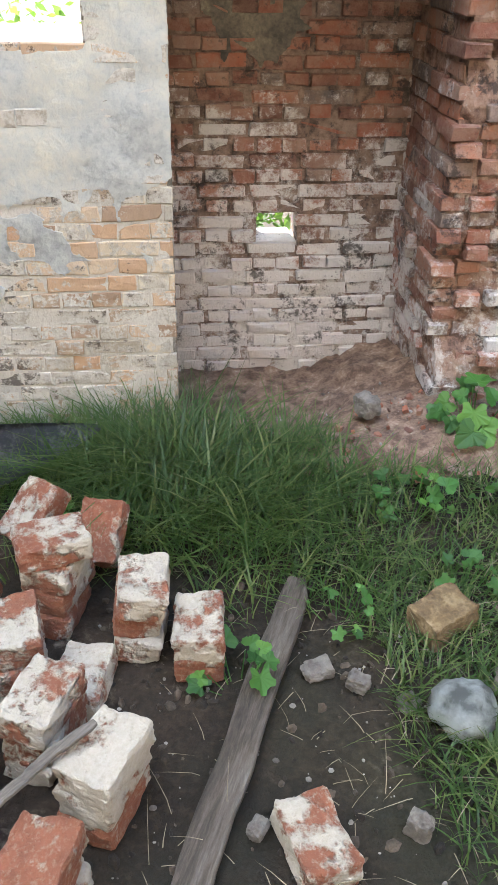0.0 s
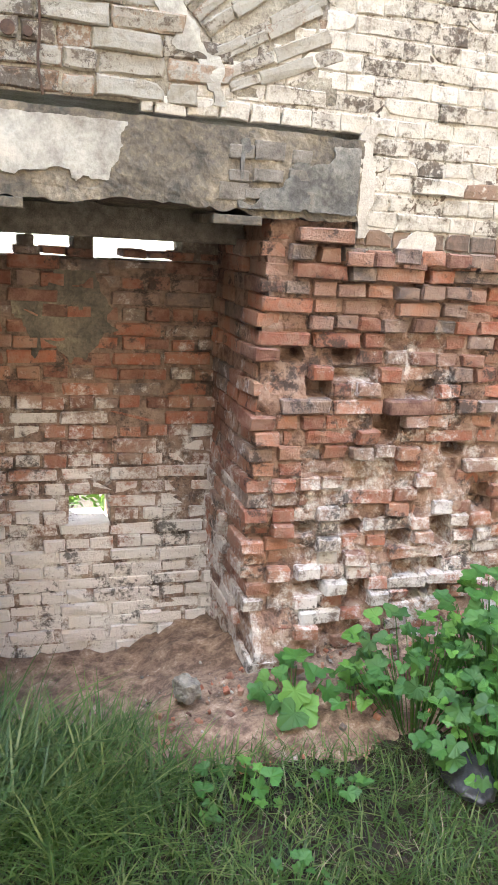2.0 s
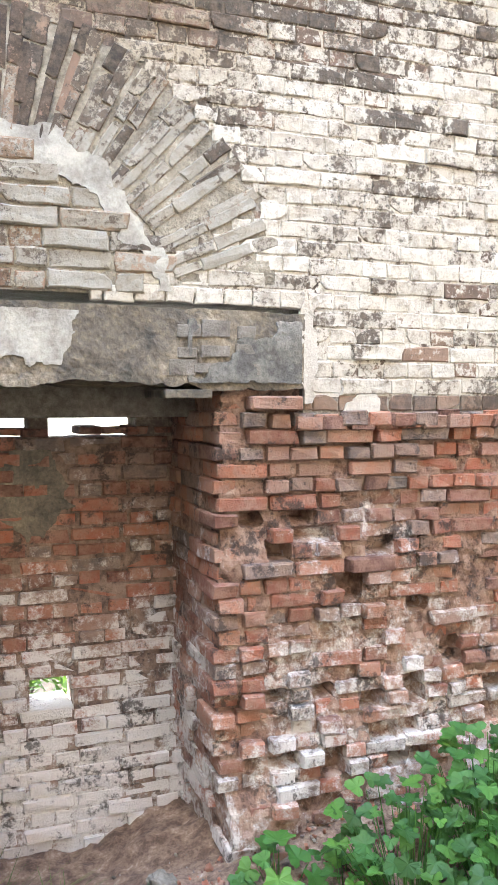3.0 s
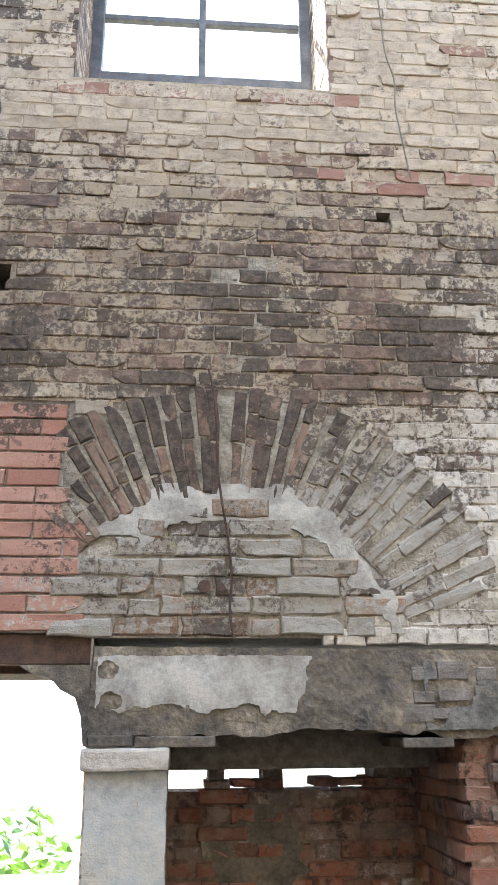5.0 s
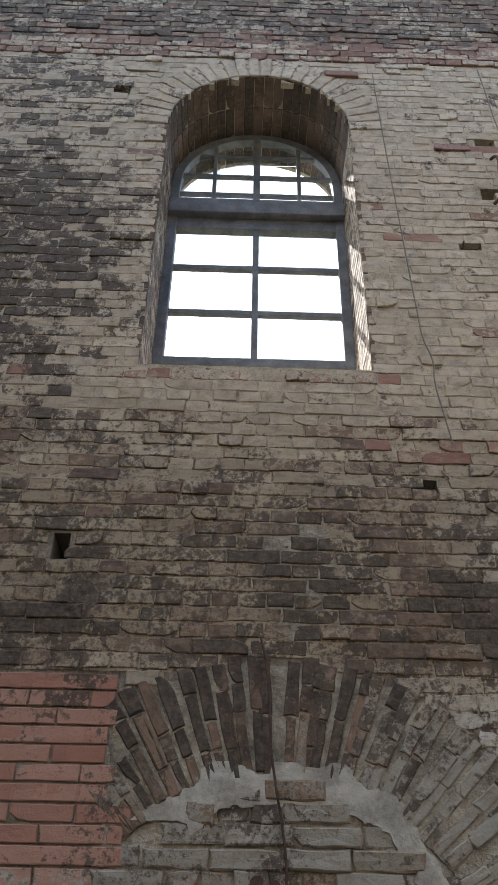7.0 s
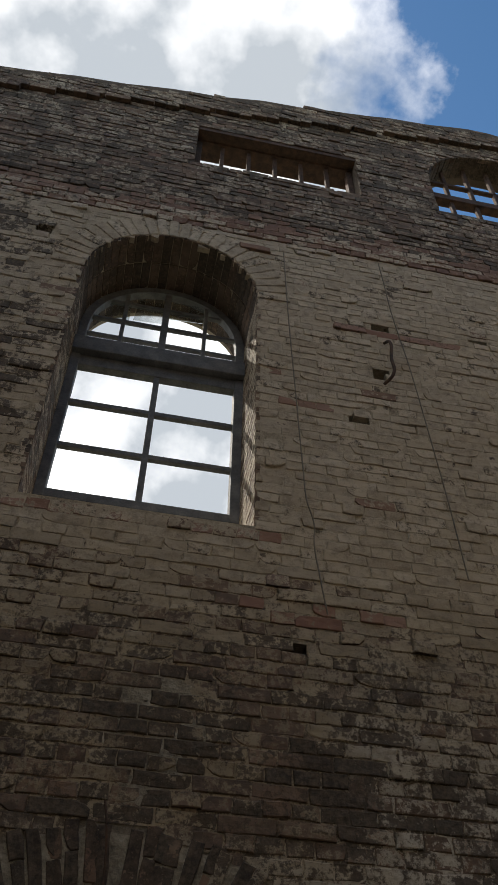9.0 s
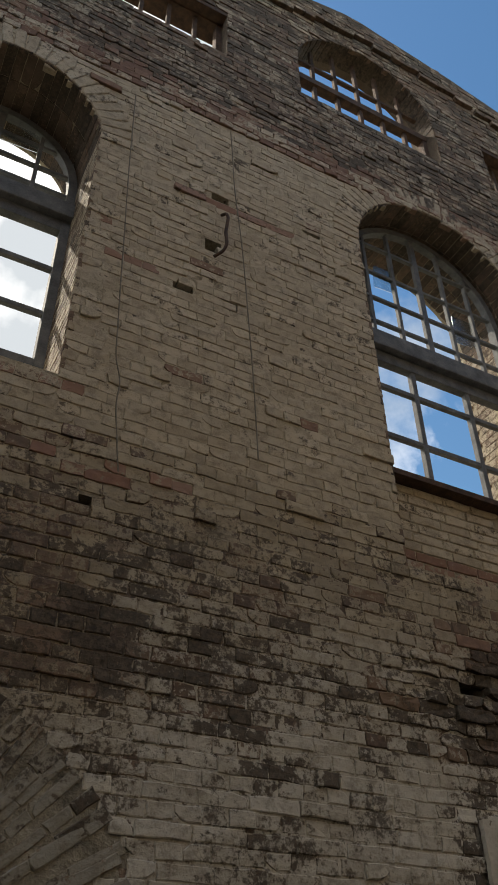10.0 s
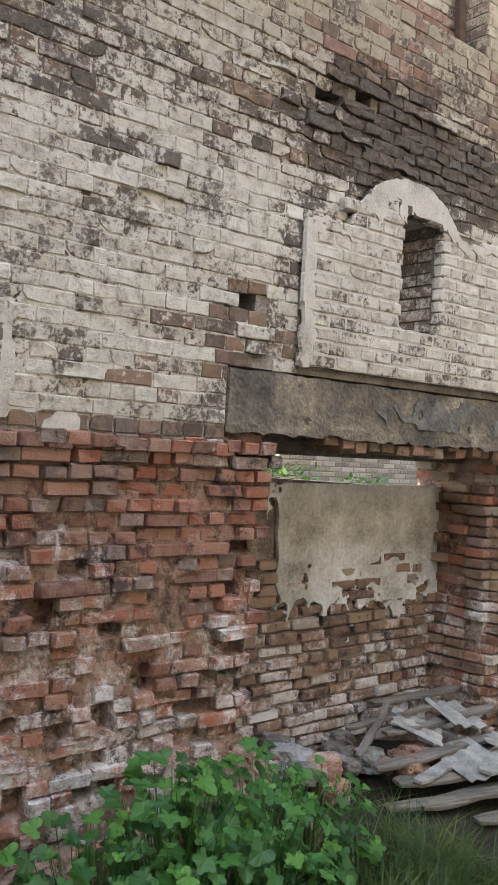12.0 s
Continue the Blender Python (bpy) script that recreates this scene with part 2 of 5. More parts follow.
# browner attic mortar, darkened further to put shade inside its windows
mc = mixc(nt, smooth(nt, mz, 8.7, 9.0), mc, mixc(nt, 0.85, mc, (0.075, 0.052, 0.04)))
nt.links.new(mc, bs.inputs["Base Color"])
bs.inputs["Roughness"].default_value = 0.97
bump(nt, bs, mathn(nt, "ADD", mn, mf), 0.8, 0.012)
plain("cable_grey", [(0, (0.13, 0.115, 0.09)), (1, (0.26, 0.225, 0.175))], 20, 0.8, 60, 0.2)
plain("sandy_mortar", [(0, (0.07, 0.042, 0.032)), (0.35, (0.19, 0.10, 0.07)), (0.65, (0.31, 0.19, 0.14)), (0.85, (0.38, 0.29, 0.23)), (1, (0.55, 0.49, 0.44))], 6, 0.98, 60, 1.0)
plain("pale_mortar", [(0, (0.07, 0.052, 0.042)), (0.4, (0.16, 0.125, 0.10)), (0.75, (0.34, 0.285, 0.235)), (1, (0.60, 0.55, 0.50))], 6, 0.97, 60, 0.9)
plain("plaster", [(0, (0.15, 0.155, 0.145)), (0.25, (0.30, 0.305, 0.295)), (0.5, (0.43, 0.43, 0.40)), (0.75, (0.50, 0.48, 0.41)), (1, (0.60, 0.55, 0.44))], 1.7, 0.95, 28, 0.6, detail=10)
plain("grey_render", [(0, (0.16, 0.145, 0.12)), (0.35, (0.30, 0.28, 0.245)), (0.65, (0.43, 0.41, 0.36)), (1, (0.56, 0.52, 0.45))], 5, 0.96, 45, 0.5)
plain("lime_joint", [(0, (0.07, 0.06, 0.048)), (0.35, (0.20, 0.175, 0.135)), (0.7, (0.36, 0.32, 0.25)), (1, (0.52, 0.47, 0.39))], 9, 0.97, 70, 0.9)
plain("dark_render", [(0, (0.05, 0.047, 0.042)), (0.35, (0.11, 0.105, 0.095)), (0.65, (0.19, 0.18, 0.16)), (1, (0.33, 0.305, 0.26))], 6, 0.96, 45, 0.9)
plain("bay_plaster", [(0, (0.20, 0.18, 0.14)), (0.3, (0.38, 0.36, 0.315)), (0.6, (0.56, 0.545, 0.505)), (1, (0.80, 0.79, 0.77))], 2.4, 0.95, 40, 0.8)
plain("white_plaster", [(0, (0.27, 0.24, 0.195)), (0.4, (0.46, 0.42, 0.36)), (1, (0.60, 0.565, 0.50))], 5, 0.95, 60, 0.6)
plain("concrete", [(0, (0.035, 0.031, 0.027)), (0.3, (0.085, 0.076, 0.064)), (0.6, (0.17, 0.142, 0.107)), (0.8, (0.27, 0.228, 0.168)), (1, (0.43, 0.39, 0.315))], 4.2, 0.95, 45, 0.9)
plain("old_wood", [(0, (0.045, 0.038, 0.032)), (0.5, (0.13, 0.112, 0.093)), (1, (0.235, 0.205, 0.175))], 2.2, 0.9, 18, 0.6, stretch=(9, 1, 9))
plain("plank_wood", [(0, (0.022, 0.017, 0.013)), (0.45, (0.075, 0.06, 0.046)), (0.8, (0.14, 0.118, 0.095)), (1, (0.21, 0.18, 0.15))], 3.0, 0.92, 22, 1.0, stretch=(9, 1, 9))
plain("grey_paint", [(0, (0.07, 0.073, 0.078)), (0.5, (0.135, 0.14, 0.148)), (1, (0.22, 0.22, 0.22))], 9, 0.75, 70, 0.3)
plain("rusty_metal", [(0, (0.035, 0.025, 0.02)), (0.5, (0.09, 0.055, 0.04)), (1, (0.16, 0.09, 0.055))], 14, 0.8, 120, 0.4, 0.3)
plain("black_plastic", [(0, (0.012, 0.012, 0.014)), (0.6, (0.03, 0.03, 0.035)), (1, (0.09, 0.085, 0.08))], 10, 0.45, 60, 0.3)
plain("grey_sheet", [(0, (0.018, 0.02, 0.026)), (0.55, (0.05, 0.055, 0.065)), (1, (0.24, 0.24, 0.235))], 8, 0.7, 60, 0.4)
plain("slate", [(0, (0.11, 0.105, 0.10)), (0.5, (0.23, 0.225, 0.21)), (1, (0.40, 0.39, 0.37))], 8, 0.9, 50, 0.5)
plain("stone", [(0, (0.09, 0.075, 0.062)), (0.5, (0.20, 0.18, 0.155)), (1, (0.36, 0.335, 0.30))], 12, 0.95, 60, 0.8, island=True)
plain("clod", [(0, (0.010, 0.007, 0.005)), (0.5, (0.032, 0.023, 0.015)), (1, (0.12, 0.09, 0.065))], 14, 1.0, 70, 0.8, island=True)
plain("yellow_stone", [(0, (0.05, 0.034, 0.018)), (0.5, (0.155, 0.105, 0.05)), (1, (0.29, 0.215, 0.12))], 12, 0.95, 60, 0.8)
plain("rubble_earth", [(0, (0.05, 0.032, 0.023)), (0.35, (0.13, 0.08, 0.054)), (0.65, (0.25, 0.165, 0.115)), (0.85, (0.34, 0.25, 0.19)), (1, (0.52, 0.45, 0.39))], 11, 0.98, 70, 1.0)
plain("straw", [(0, (0.14, 0.115, 0.07)), (1, (0.32, 0.27, 0.18))], 9, 0.9, 40, 0.0)


def leaf_mat(name, a, b, c, island):
    m, nt, bs = nmat(name)
    if island:
        g = nt.nodes.new("ShaderNodeNewGeometry")
        r = g.outputs["Random Per Island"]
    else:
        r = nt.nodes.new("ShaderNodeObjectInfo").outputs["Random"]
    col = ramp(nt, r, [(0, a), (0.6, b), (1, c)])
    col = mixc(nt, mathn(nt, "MULTIPLY", tex(nt, 45, 4), 0.35), col, a)
    nt.links.new(col, bs.inputs["Base Color"])
    bs.inputs["Roughness"].default_value = 0.55
    tr = nt.nodes.new("ShaderNodeBsdfTranslucent")
    nt.links.new(mixc(nt, 0.5, col, (0.22, 0.36, 0.05)), tr.inputs["Color"])
    mx = nt.nodes.new("ShaderNodeMixShader")
    mx.inputs[0].default_value = 0.35
    nt.links.new(bs.outputs[0], mx.inputs[1])
    nt.links.new(tr.outputs[0], mx.inputs[2])
    nt.links.new(mx.outputs[0], nt.nodes["Material Output"].inputs["Surface"])


leaf_mat("leaf", (0.024, 0.083, 0.015), (0.048, 0.155, 0.024), (0.12, 0.27, 0.04), False)
leaf_mat("grass_blade", (0.013, 0.036, 0.007), (0.044, 0.098, 0.016), (0.18, 0.20, 0.065), True)
leaf_mat("far_leaf", (0.045, 0.10, 0.014), (0.075, 0.16, 0.022), (0.13, 0.22, 0.035), True)

m, nt, bs = nmat("ground")
d = tex(nt, 1.1, 6, 0.7)
f2 = tex(nt, 30, 6, 0.7)
colr = ramp(nt, mathn(nt, "ADD", mathn(nt, "MULTIPLY", d, 0.6), mathn(nt, "MULTIPLY", f2, 0.4)), [(0.34, (0.008, 0.005, 0.003)), (0.48, (0.019, 0.012, 0.0065)), (0.57, (0.042, 0.027, 0.015)), (0.66, (0.14, 0.11, 0.08))])
gy = nt.nodes.new("ShaderNodeNewGeometry")
gs = nt.nodes.new("ShaderNodeSeparateXYZ")
nt.links.new(gy.outputs["Position"], gs.inputs["Vector"])
near = mixc(nt, smooth(nt, tex(nt, 0.7, 3), 0.45, 0.6), colr, mixc(nt, 0.35, colr, (0.03, 0.035, 0.016)))
nt.links.new(mixc(nt, smooth(nt, gs.outputs["Y"], 7.5, 11.0), near, mixc(nt, d, (0.16, 0.17, 0.09), (0.34, 0.31, 0.25))), bs.inputs["Base Color"])
bs.inputs["Roughness"].default_value = 1.0
bump(nt, bs, mathn(nt, "ADD", f2, d), 1.0, 0.03)

m, nt, bs = nmat("glass")
bs.inputs["Transmission Weight"].default_value, bs.inputs["Roughness"].default_value, bs.inputs["IOR"].default_value = 1.0, 0.15, 1.1
nt.links.new(ramp(nt, tex(nt, 6, 5), [(0.3, (0.45, 0.47, 0.46)), (0.7, (0.8, 0.83, 0.82))]), bs.inputs["Base Color"])
m, nt, bs = nmat("clear_plastic")
bs.inputs["Transmission Weight"].default_value, bs.inputs["Roughness"].default_value, bs.inputs["IOR"].default_value = 0.6, 0.28, 1.18
nt.links.new(ramp(nt, tex(nt, 15, 5), [(0.38, (0.14, 0.15, 0.14)), (0.62, (0.55, 0.58, 0.56))]), bs.inputs["Base Color"])


# ---- builders ----
def link(name, bm, material, parent=None, label="", smoothed=False):
    me = bpy.data.meshes.new(name)
    bm.normal_update()
    bm.to_mesh(me)
    bm.free()
    me.materials.append(MATS[material])
    if smoothed:
        me.shade_smooth()
    ob = new(name, me)
    if parent is not None:
        ob.parent = parent
    if label:
        ob["label"] = label
    return ob


part = link


def holder(name, at, label, category, group="", kind=""):
    e = new(name)
    e.empty_display_size = 0.1
    e.matrix_world = at if isinstance(at, Matrix) else Matrix.Translation(at)
    return tagged(e, label, category, group, kind)


def box_bm(x0, x1, y0, y1, z0, z1, bev=0.0, bm=None, rough=0.0, cuts=0, rng=None):
    own = bmesh.new()
    bmesh.ops.create_cube(own, size=1.0, matrix=Matrix.Translation(((x0 + x1) / 2, (y0 + y1) / 2, (z0 + z1) / 2)) @ Matrix.Diagonal((x1 - x0, y1 - y0, z1 - z0, 1)))
    if bev:
        bmesh.ops.bevel(own, geom=own.edges[:], offset=bev, segments=2, profile=0.6, affect="EDGES")
    if cuts:
        bmesh.ops.subdivide_edges(own, edges=own.edges[:], cuts=cuts, use_grid_fill=True)
    if rough:
        for v in own.verts:
            v.co += Vector(noise.noise_vector(v.co * 9.0)) * rough + Vector(noise.noise_vector(v.co * 31.0)) * rough * 0.4
    if bm is None:
        return own
    me = bpy.data.meshes.new("tmp")
    own.to_mesh(me)
    own.free()
    bm.from_mesh(me)
    bpy.data.meshes.remove(me)
    return bm


class Courses:
    """Collects bricks with chamfered, uneven faces into one mesh."""

    def __init__(self, seed, field=False):
        self.field = field
        self.v, self.f, self.c, self.r = [], [], [], random.Random(seed)

    def add(self, c, u, w, n, length, height, depth=0.05, cham=0.007, wear=(0.5, 0, 0), rough=0.003):
        r, b = self.r, len(self.v)
        alpha = wear[3] if len(wear) > 3 else 1.0
        hl, hh, k = length / 2, height / 2, rough
        nl = 3 if length > 0.16 else 2
        rim = [(-hl + 2 * hl * i / nl, -hh) for i in range(nl)] + [(hl, -hh), (hl, 0.0)] + [(hl - 2 * hl * i / nl, hh) for i in range(nl)] + [(-hl, hh), (-hl, 0.0)]
        m = len(rim)
        rim = [(p + r.uniform(-k, k) * 1.3, q + r.uniform(-k, k)) for p, q in rim]
        if r.random() < 0.25:
            i = r.choice((0, nl, nl + 2, 2 * nl + 2))
            rim[i] = (rim[i][0] * (1 - r.uniform(0.01, 0.035) / hl), rim[i][1] * (1 - r.uniform(0.004, 0.014) / hh))
        tilt, lean = r.uniform(-k, k) * 0.6, r.uniform(-k, k) * 0.6
        smoke, wash = [], []
        for ring, (inset, off) in enumerate(((cham * 1.3, 0.0), (0.0, -cham), (0.0, -depth))):
            for p, q in rim:
                p, q = p * (1 - inset / hl), q * (1 - inset / hh)
                o = off + (tilt * p / hl + lean * q / hh + r.uniform(-k, k) * 0.6 if ring < 2 else 0)
                v = c + u * p + w * q + n * o
                self.v.append(v[:])
                if self.field and ring == 0:
                    smoke.append(soot_at(v.x, v.z))
                wash.append(wear[0] - (0.0, 0.10, 0.2)[ring])
        self.v.append((c + n * r.uniform(-k, k) * 0.6)[:])
        for i in range(m):
            j = (i + 1) % m
            self.f.append((b + i, b + j, b + 3 * m))
            for o in (0, m):
                self.f.append((b + o + i, b + o + m + i, b + o + m + j, b + o + j))
        grey = sum(smoke) / m if smoke else 0
        self.c.extend([(wash[i], max(0, wear[1] + (smoke[i % m] if smoke else 0)), wear[2], alpha) for i in range(3 * m)])
        self.c.append((wear[0] + 0.04, max(0, wear[1] + grey), wear[2], alpha))

    def make(self, name, material):
        me = bpy.data.meshes.new(name)
        me.from_pydata(self.v, [], self.f)
        at = me.color_attributes.new("wear", "FLOAT_COLOR", "POINT")
        at.data.foreach_set("color", np.array(self.c, dtype=np.float32).ravel())
        me.materials.append(MATS[material])
        return new(name, me)


UX, UY, UZ = Vector((1, 0, 0)), Vector((0, 1, 0)), Vector((0, 0, 1))
FACE, PITCH, STRETCH = 4.2, 0.0757, 0.258

# ---- plan of the facade: (x0, x1, z0, z1, arch radius or 0) ----
WIN1 = (-1.12, 0.20, 5.50, 7.82)
WIN2 = (2.46, 4.22, 4.86, 7.97)
UP1 = (-0.42, 1.22, 9.90, 10.80)
UP2 = (2.02, 3.72, 9.96, 10.62)
UP3 = (4.42, 6.1, 9.93, 10.80)
LEFT_OPEN = (-2.9, -0.88, 1.74, 2.72)
NICHE = (3.45, 3.79, 2.97, 3.63)


def arch_half(op, z, rise=None):
    """Half width of an arched opening at height z."""
    x0, x1, z0, zs = op
    h = (x1 - x0) / 2
    if z < z0:
        return 0
    if z <= zs:
        return h
    rise = rise or h
    t = (z - zs) / rise
    return h * math.sqrt(1 - t * t) if t < 1 else 0


def top_line(x):
    pts = [(-9, 9.9), (-2.7, 11.2), (0.3, 11.8), (2.9, 12.32), (4.2, 12.12), (9, 11.0)]
    for (a, za), (b, zb) in zip(pts, pts[1:]):
        if x <= b:
            return za + (zb - za) * (x - a) / (b - a)
    return 11.0


def panel_top(x):
    """Upper edge of the proud panel: level shoulders and a low arch over the niche."""
    n = 0.05 * noise.noise(Vector((x * 7, 2, 0))) + 0.03 * noise.noise(Vector((x * 17, 4, 0)))
    t = (x - 3.50) / 0.52
    arch = 3.40 + 0.45 * math.sqrt(1 - t * t) if abs(t) < 1 else 0
    return max(arch + 0.3 * n, (3.47 if x < 3.3 else 3.60) + n)


def blocked(z):
    """The stretches of x where the facade has no brick at height z."""
    out = []
    for op, rise in ((WIN1, None), (WIN2, None), (UP2, 0.85)):
        h = arch_half(op, z, rise)
        if h:
            out.append(((op[0] + op[1]) / 2 - h, (op[0] + op[1]) / 2 + h))
    for op in (UP1, UP3, LEFT_OPEN, NICHE):
        if op[2] < z < op[3]:
            out.append((op[0], op[1]))
    if z < 2.33:
        out.append((-0.565, 1.0))
    if 2.29 < z < 2.70:
        out.append((-0.87, 1.0))
    if z < 2.2:
        out.append((0.9, 2.55))
    if z < 2.30:
        out.append((2.2, 6.2))
    if 2.25 < z < 2.60:
        out.append((2.2, 6.2))
    if 2.60 < z < 2.69:
        out.append((2.34, 2.5))
    if 2.60 < z < 3.88:
        run = [x / 50 for x in range(133, 281) if panel_top(x / 50) > z]
        if run:
            out.append((run[0], run[-1] + 0.02))
    dz = z - 2.5
    if 0.2 < dz < 1.29:
        lo = -0.36 - math.sqrt(max(0, 1.29 ** 2 - dz * dz))
        hi = -0.36 + math.sqrt(max(0, 1.29 ** 2 - dz * dz))
        out.append((max(lo, -1.02) if dz < 0.75 else lo, min(hi, -0.36 + dz * 2.0) if dz < 0.6 else hi))
    if 2.72 < z < 3.70:
        out.append((-4.5, -1.02))
    return out


def blob(x, z, cx, cz, rx, rz):
    d = ((x - cx) / rx) ** 2 + ((z - cz) / rz) ** 2
    return math.exp(-0.9 * d * d)


SOOT = [(-0.27, 4.20, 0.27, 0.42, 1.0), (0.50, 3.95, 0.40, 0.28, 0.9), (0.95, 3.98, 0.40, 0.28, 0.6), (-1.55, 3.88, 0.55, 0.20, 0.95), (-1.5, 4.3, 0.35, 0.3, 0.5), (0.05, 3.75, 0.5, 0.12, 0.7), (-0.62, 3.78, 0.5, 0.10, 0.6),
        (1.20, 3.85, 0.30, 0.35, 0.62), (1.42, 3.50, 0.22, 0.38, 0.62), (1.05, 4.45, 0.5, 0.2, 0.45), (0.55, 4.42, 0.35, 0.16, 0.45), (2.35, 3.90, 0.40, 0.22, 0.6),
        (3.45, 4.0, 0.85, 0.36, 1.3), (2.70, 3.66, 0.18, 0.30, 0.7), (2.80, 3.85, 0.30, 0.30, 0.7), (4.2, 3.95, 0.5, 0.30, 1.2), (3.0, 4.30, 0.4, 0.16, 0.75), (2.52, 3.15, 0.13, 0.55, 0.62), (2.1, 2.75, 0.25, 0.3, 0.30), (-0.45, 3.50, 0.60, 0.28, 0.42), (0.45, 3.35, 0.42, 0.42, 0.40),
        (0.9, 11.9, 6.5, 0.75, 0.55), (1.6, 11.0, 0.45, 0.7, 0.65), (-1.0, 10.9, 0.5, 0.6, 0.4), (4.1, 11.1, 0.4, 0.8, 0.5), (2.0, 9.2, 4.0, 0.18, 0.35), (-2.05, 6.3, 0.78, 1.7, 0.95), (-1.45, 6.0, 0.25, 0.6, 0.5), (-2.2, 8.2, 0.9, 0.6, 0.6), (-1.3, 4.9, 0.5, 0.3, 0.35), (1.6, 4.7, 0.4, 0.4, 0.35)]


def soot_at(x, z):
    n = noise.noise(Vector((x * 1.3, 0, z * 1.7))) * 0.5 + noise.noise(Vector((x * 4, 3, z * 5))) * 0.35
    s = 0.0
    for cx, cz, rx, rz, a in SOOT:
        if abs(z - cz) < 1.6 * rz and abs(x - cx) < 1.8 * rx:
            s = max(s, a * blob(x + n * 0.35, z + n * 0.3, cx, cz, rx, rz))
    if 3.2 < z < 5.0:
        s = max(s, (0.40 + 0.6 * n) * min(1, (z - 3.2) / 0.5, (5.0 - z) / 0.4) * (1.05 if x < 1.9 else 0.6))
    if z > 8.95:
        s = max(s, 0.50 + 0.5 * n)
    if z < 3.7 and x > 0.6:
        s = max(s, 0.12 + 0.4 * n)
    return min(1.25, s)


def wear_at(x, z, rng):
    n = noise.noise(Vector((x * 1.3, 0, z * 1.7))) * 0.5 + noise.noise(Vector((x * 4, 3, z * 5))) * 0.35
    wash = 0.72
    if z < 3.75 and x > 0.1:
        wash = 0.84
    if z > 3.75:
        wash = 0.62 if x > 0.8 else 0.57
    if z > 5.2:
        wash = 0.92
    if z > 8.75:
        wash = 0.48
    if z < 2.32 and x > 0.9:
        wash = 0.18
    if z < 2.34 and x < -0.5:
        o = rng.random()
        return (0.50 + 0.5 * n, 0.0, 0.0, 0.15 if o < 0.75 else 0.55)
    red = 0.0
    if abs(z - 5.45) < 0.05 and x < 0.3 or abs(z - 4.93) < 0.05 and 0.1 < x < 1.0:
        red, wash = (0.42, 0.4) if rng.random() < 0.6 else (0.1, 0.6)
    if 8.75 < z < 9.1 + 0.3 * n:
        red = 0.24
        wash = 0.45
    if abs(z - 6.62) < 0.05 and 0.3 < x < 0.8 or abs(z - 7.6) < 0.045 and 0.75 < x < 1.7:
        red, wash = 0.45, 0.2
    if rng.random() < (0.08 if z < 5 else 0.012):
        wash -= rng.uniform(0.1, 0.25)
    if z > 4.75 and rng.random() < 0.015 + 0.05 * max(0, n):
        red, wash = rng.uniform(0.1, 0.35), 0.45
    if 2.05 < x < 2.64 and 2.55 < z < 3.02 and rng.random() < 0.7:
        wash = rng.uniform(0.15, 0.45)
    if 2.6 < x < 3.7 and 4.35 < z < 4.86 and rng.random() < 0.4:
        red, wash = rng.uniform(0.1, 0.4), 0.4
    if z < 2.75 and 0.98 < x < 2.2 and rng.random() < 0.25:
        wash -= 0.25
    return (min(1, max(0, wash + n * (0.5 if z < 4.9 else 0.22))), rng.uniform(-0.08, 0.08), red)


# ---- facade ----
HOLES = [(0.905, 6.59, 0.09, 0.045), (1.275, 6.56, 0.09, 0.05), (1.98, 7.75, 0.1, 0.03), (-1.5, 8.23, 0.08, 0.05), (1.17, 7.72, 0.09, 0.05), (1.12, 7.12, 0.08, 0.06), (2.26, 2.945, 0.13, 0.055), (2.80, 4.17, 0.12, 0.05), (3.08, 4.22, 0.08, 0.045), (0.40, 4.73, 0.09, 0.035), (-1.38, 4.33, 0.05, 0.07), (1.3, 6.02, 0.05, 0.03), (1.62, 6.0, 0.06, 0.03)]
def loop_edges(bm, pts):
    vs = [bm.verts.new((x, 0, z)) for x, z in pts]
    return [bm.edges.new((vs[i], vs[(i + 1) % len(vs)])) for i in range(len(vs))]


def arch_loop(op, rise=None, n=60, grow=0.0):
    x0, x1, z0, zs = op
    x0, x1, z0 = x0 - grow, x1 + grow, z0 - grow
    h, cx = (x1 - x0) / 2, (x0 + x1) / 2
    rise = (rise or (op[1] - op[0]) / 2) + grow
    return [(x0, z0), (x1, z0)] + [(cx + h * math.cos(math.pi * i / n), zs + rise * math.sin(math.pi * i / n)) for i in range(n + 1)]


def slab(outer, holes, y0, y1, name, material):
    bm = bmesh.new()
    edges = loop_edges(bm, outer)
    for h in holes:
        edges += loop_edges(bm, h)
    bmesh.ops.triangle_fill(bm, edges=edges, use_beauty=True)
    ext = bmesh.ops.extrude_face_region(bm, geom=bm.faces[:])
    for g in ext["geom"]:
        if isinstance(g, bmesh.types.BMVert):
            g.co.y = y1 - y0
    for v in bm.verts:
        v.co.y += y0
    bmesh.ops.recalc_face_normals(bm, faces=bm.faces[:])
    return link(name, bm, material)


def rect(op):
    return [(op[0], op[2]), (op[1], op[2]), (op[1], op[3]), (op[0], op[3])]


tops = [(x, top_line(x) + 0.05 * noise.noise(Vector((x * 2, 0, 0)))) for x in [9 - 0.25 * i for i in range(73)]]
outer = [(-9, -0.4), (-0.565, -0.4), (-0.565, 2.33), (-0.87, 2.33), (-0.87, 2.70), (1.0, 2.70), (1.0, 2.2), (2.2, 2.2), (2.2, 2.60), (6.2, 2.60), (6.2, 2.33), (6.2, 2.33), (6.2, -0.4), (9, -0.4), (9, 8.95), (-9, 8.95)]
MB = FACE + 0.007
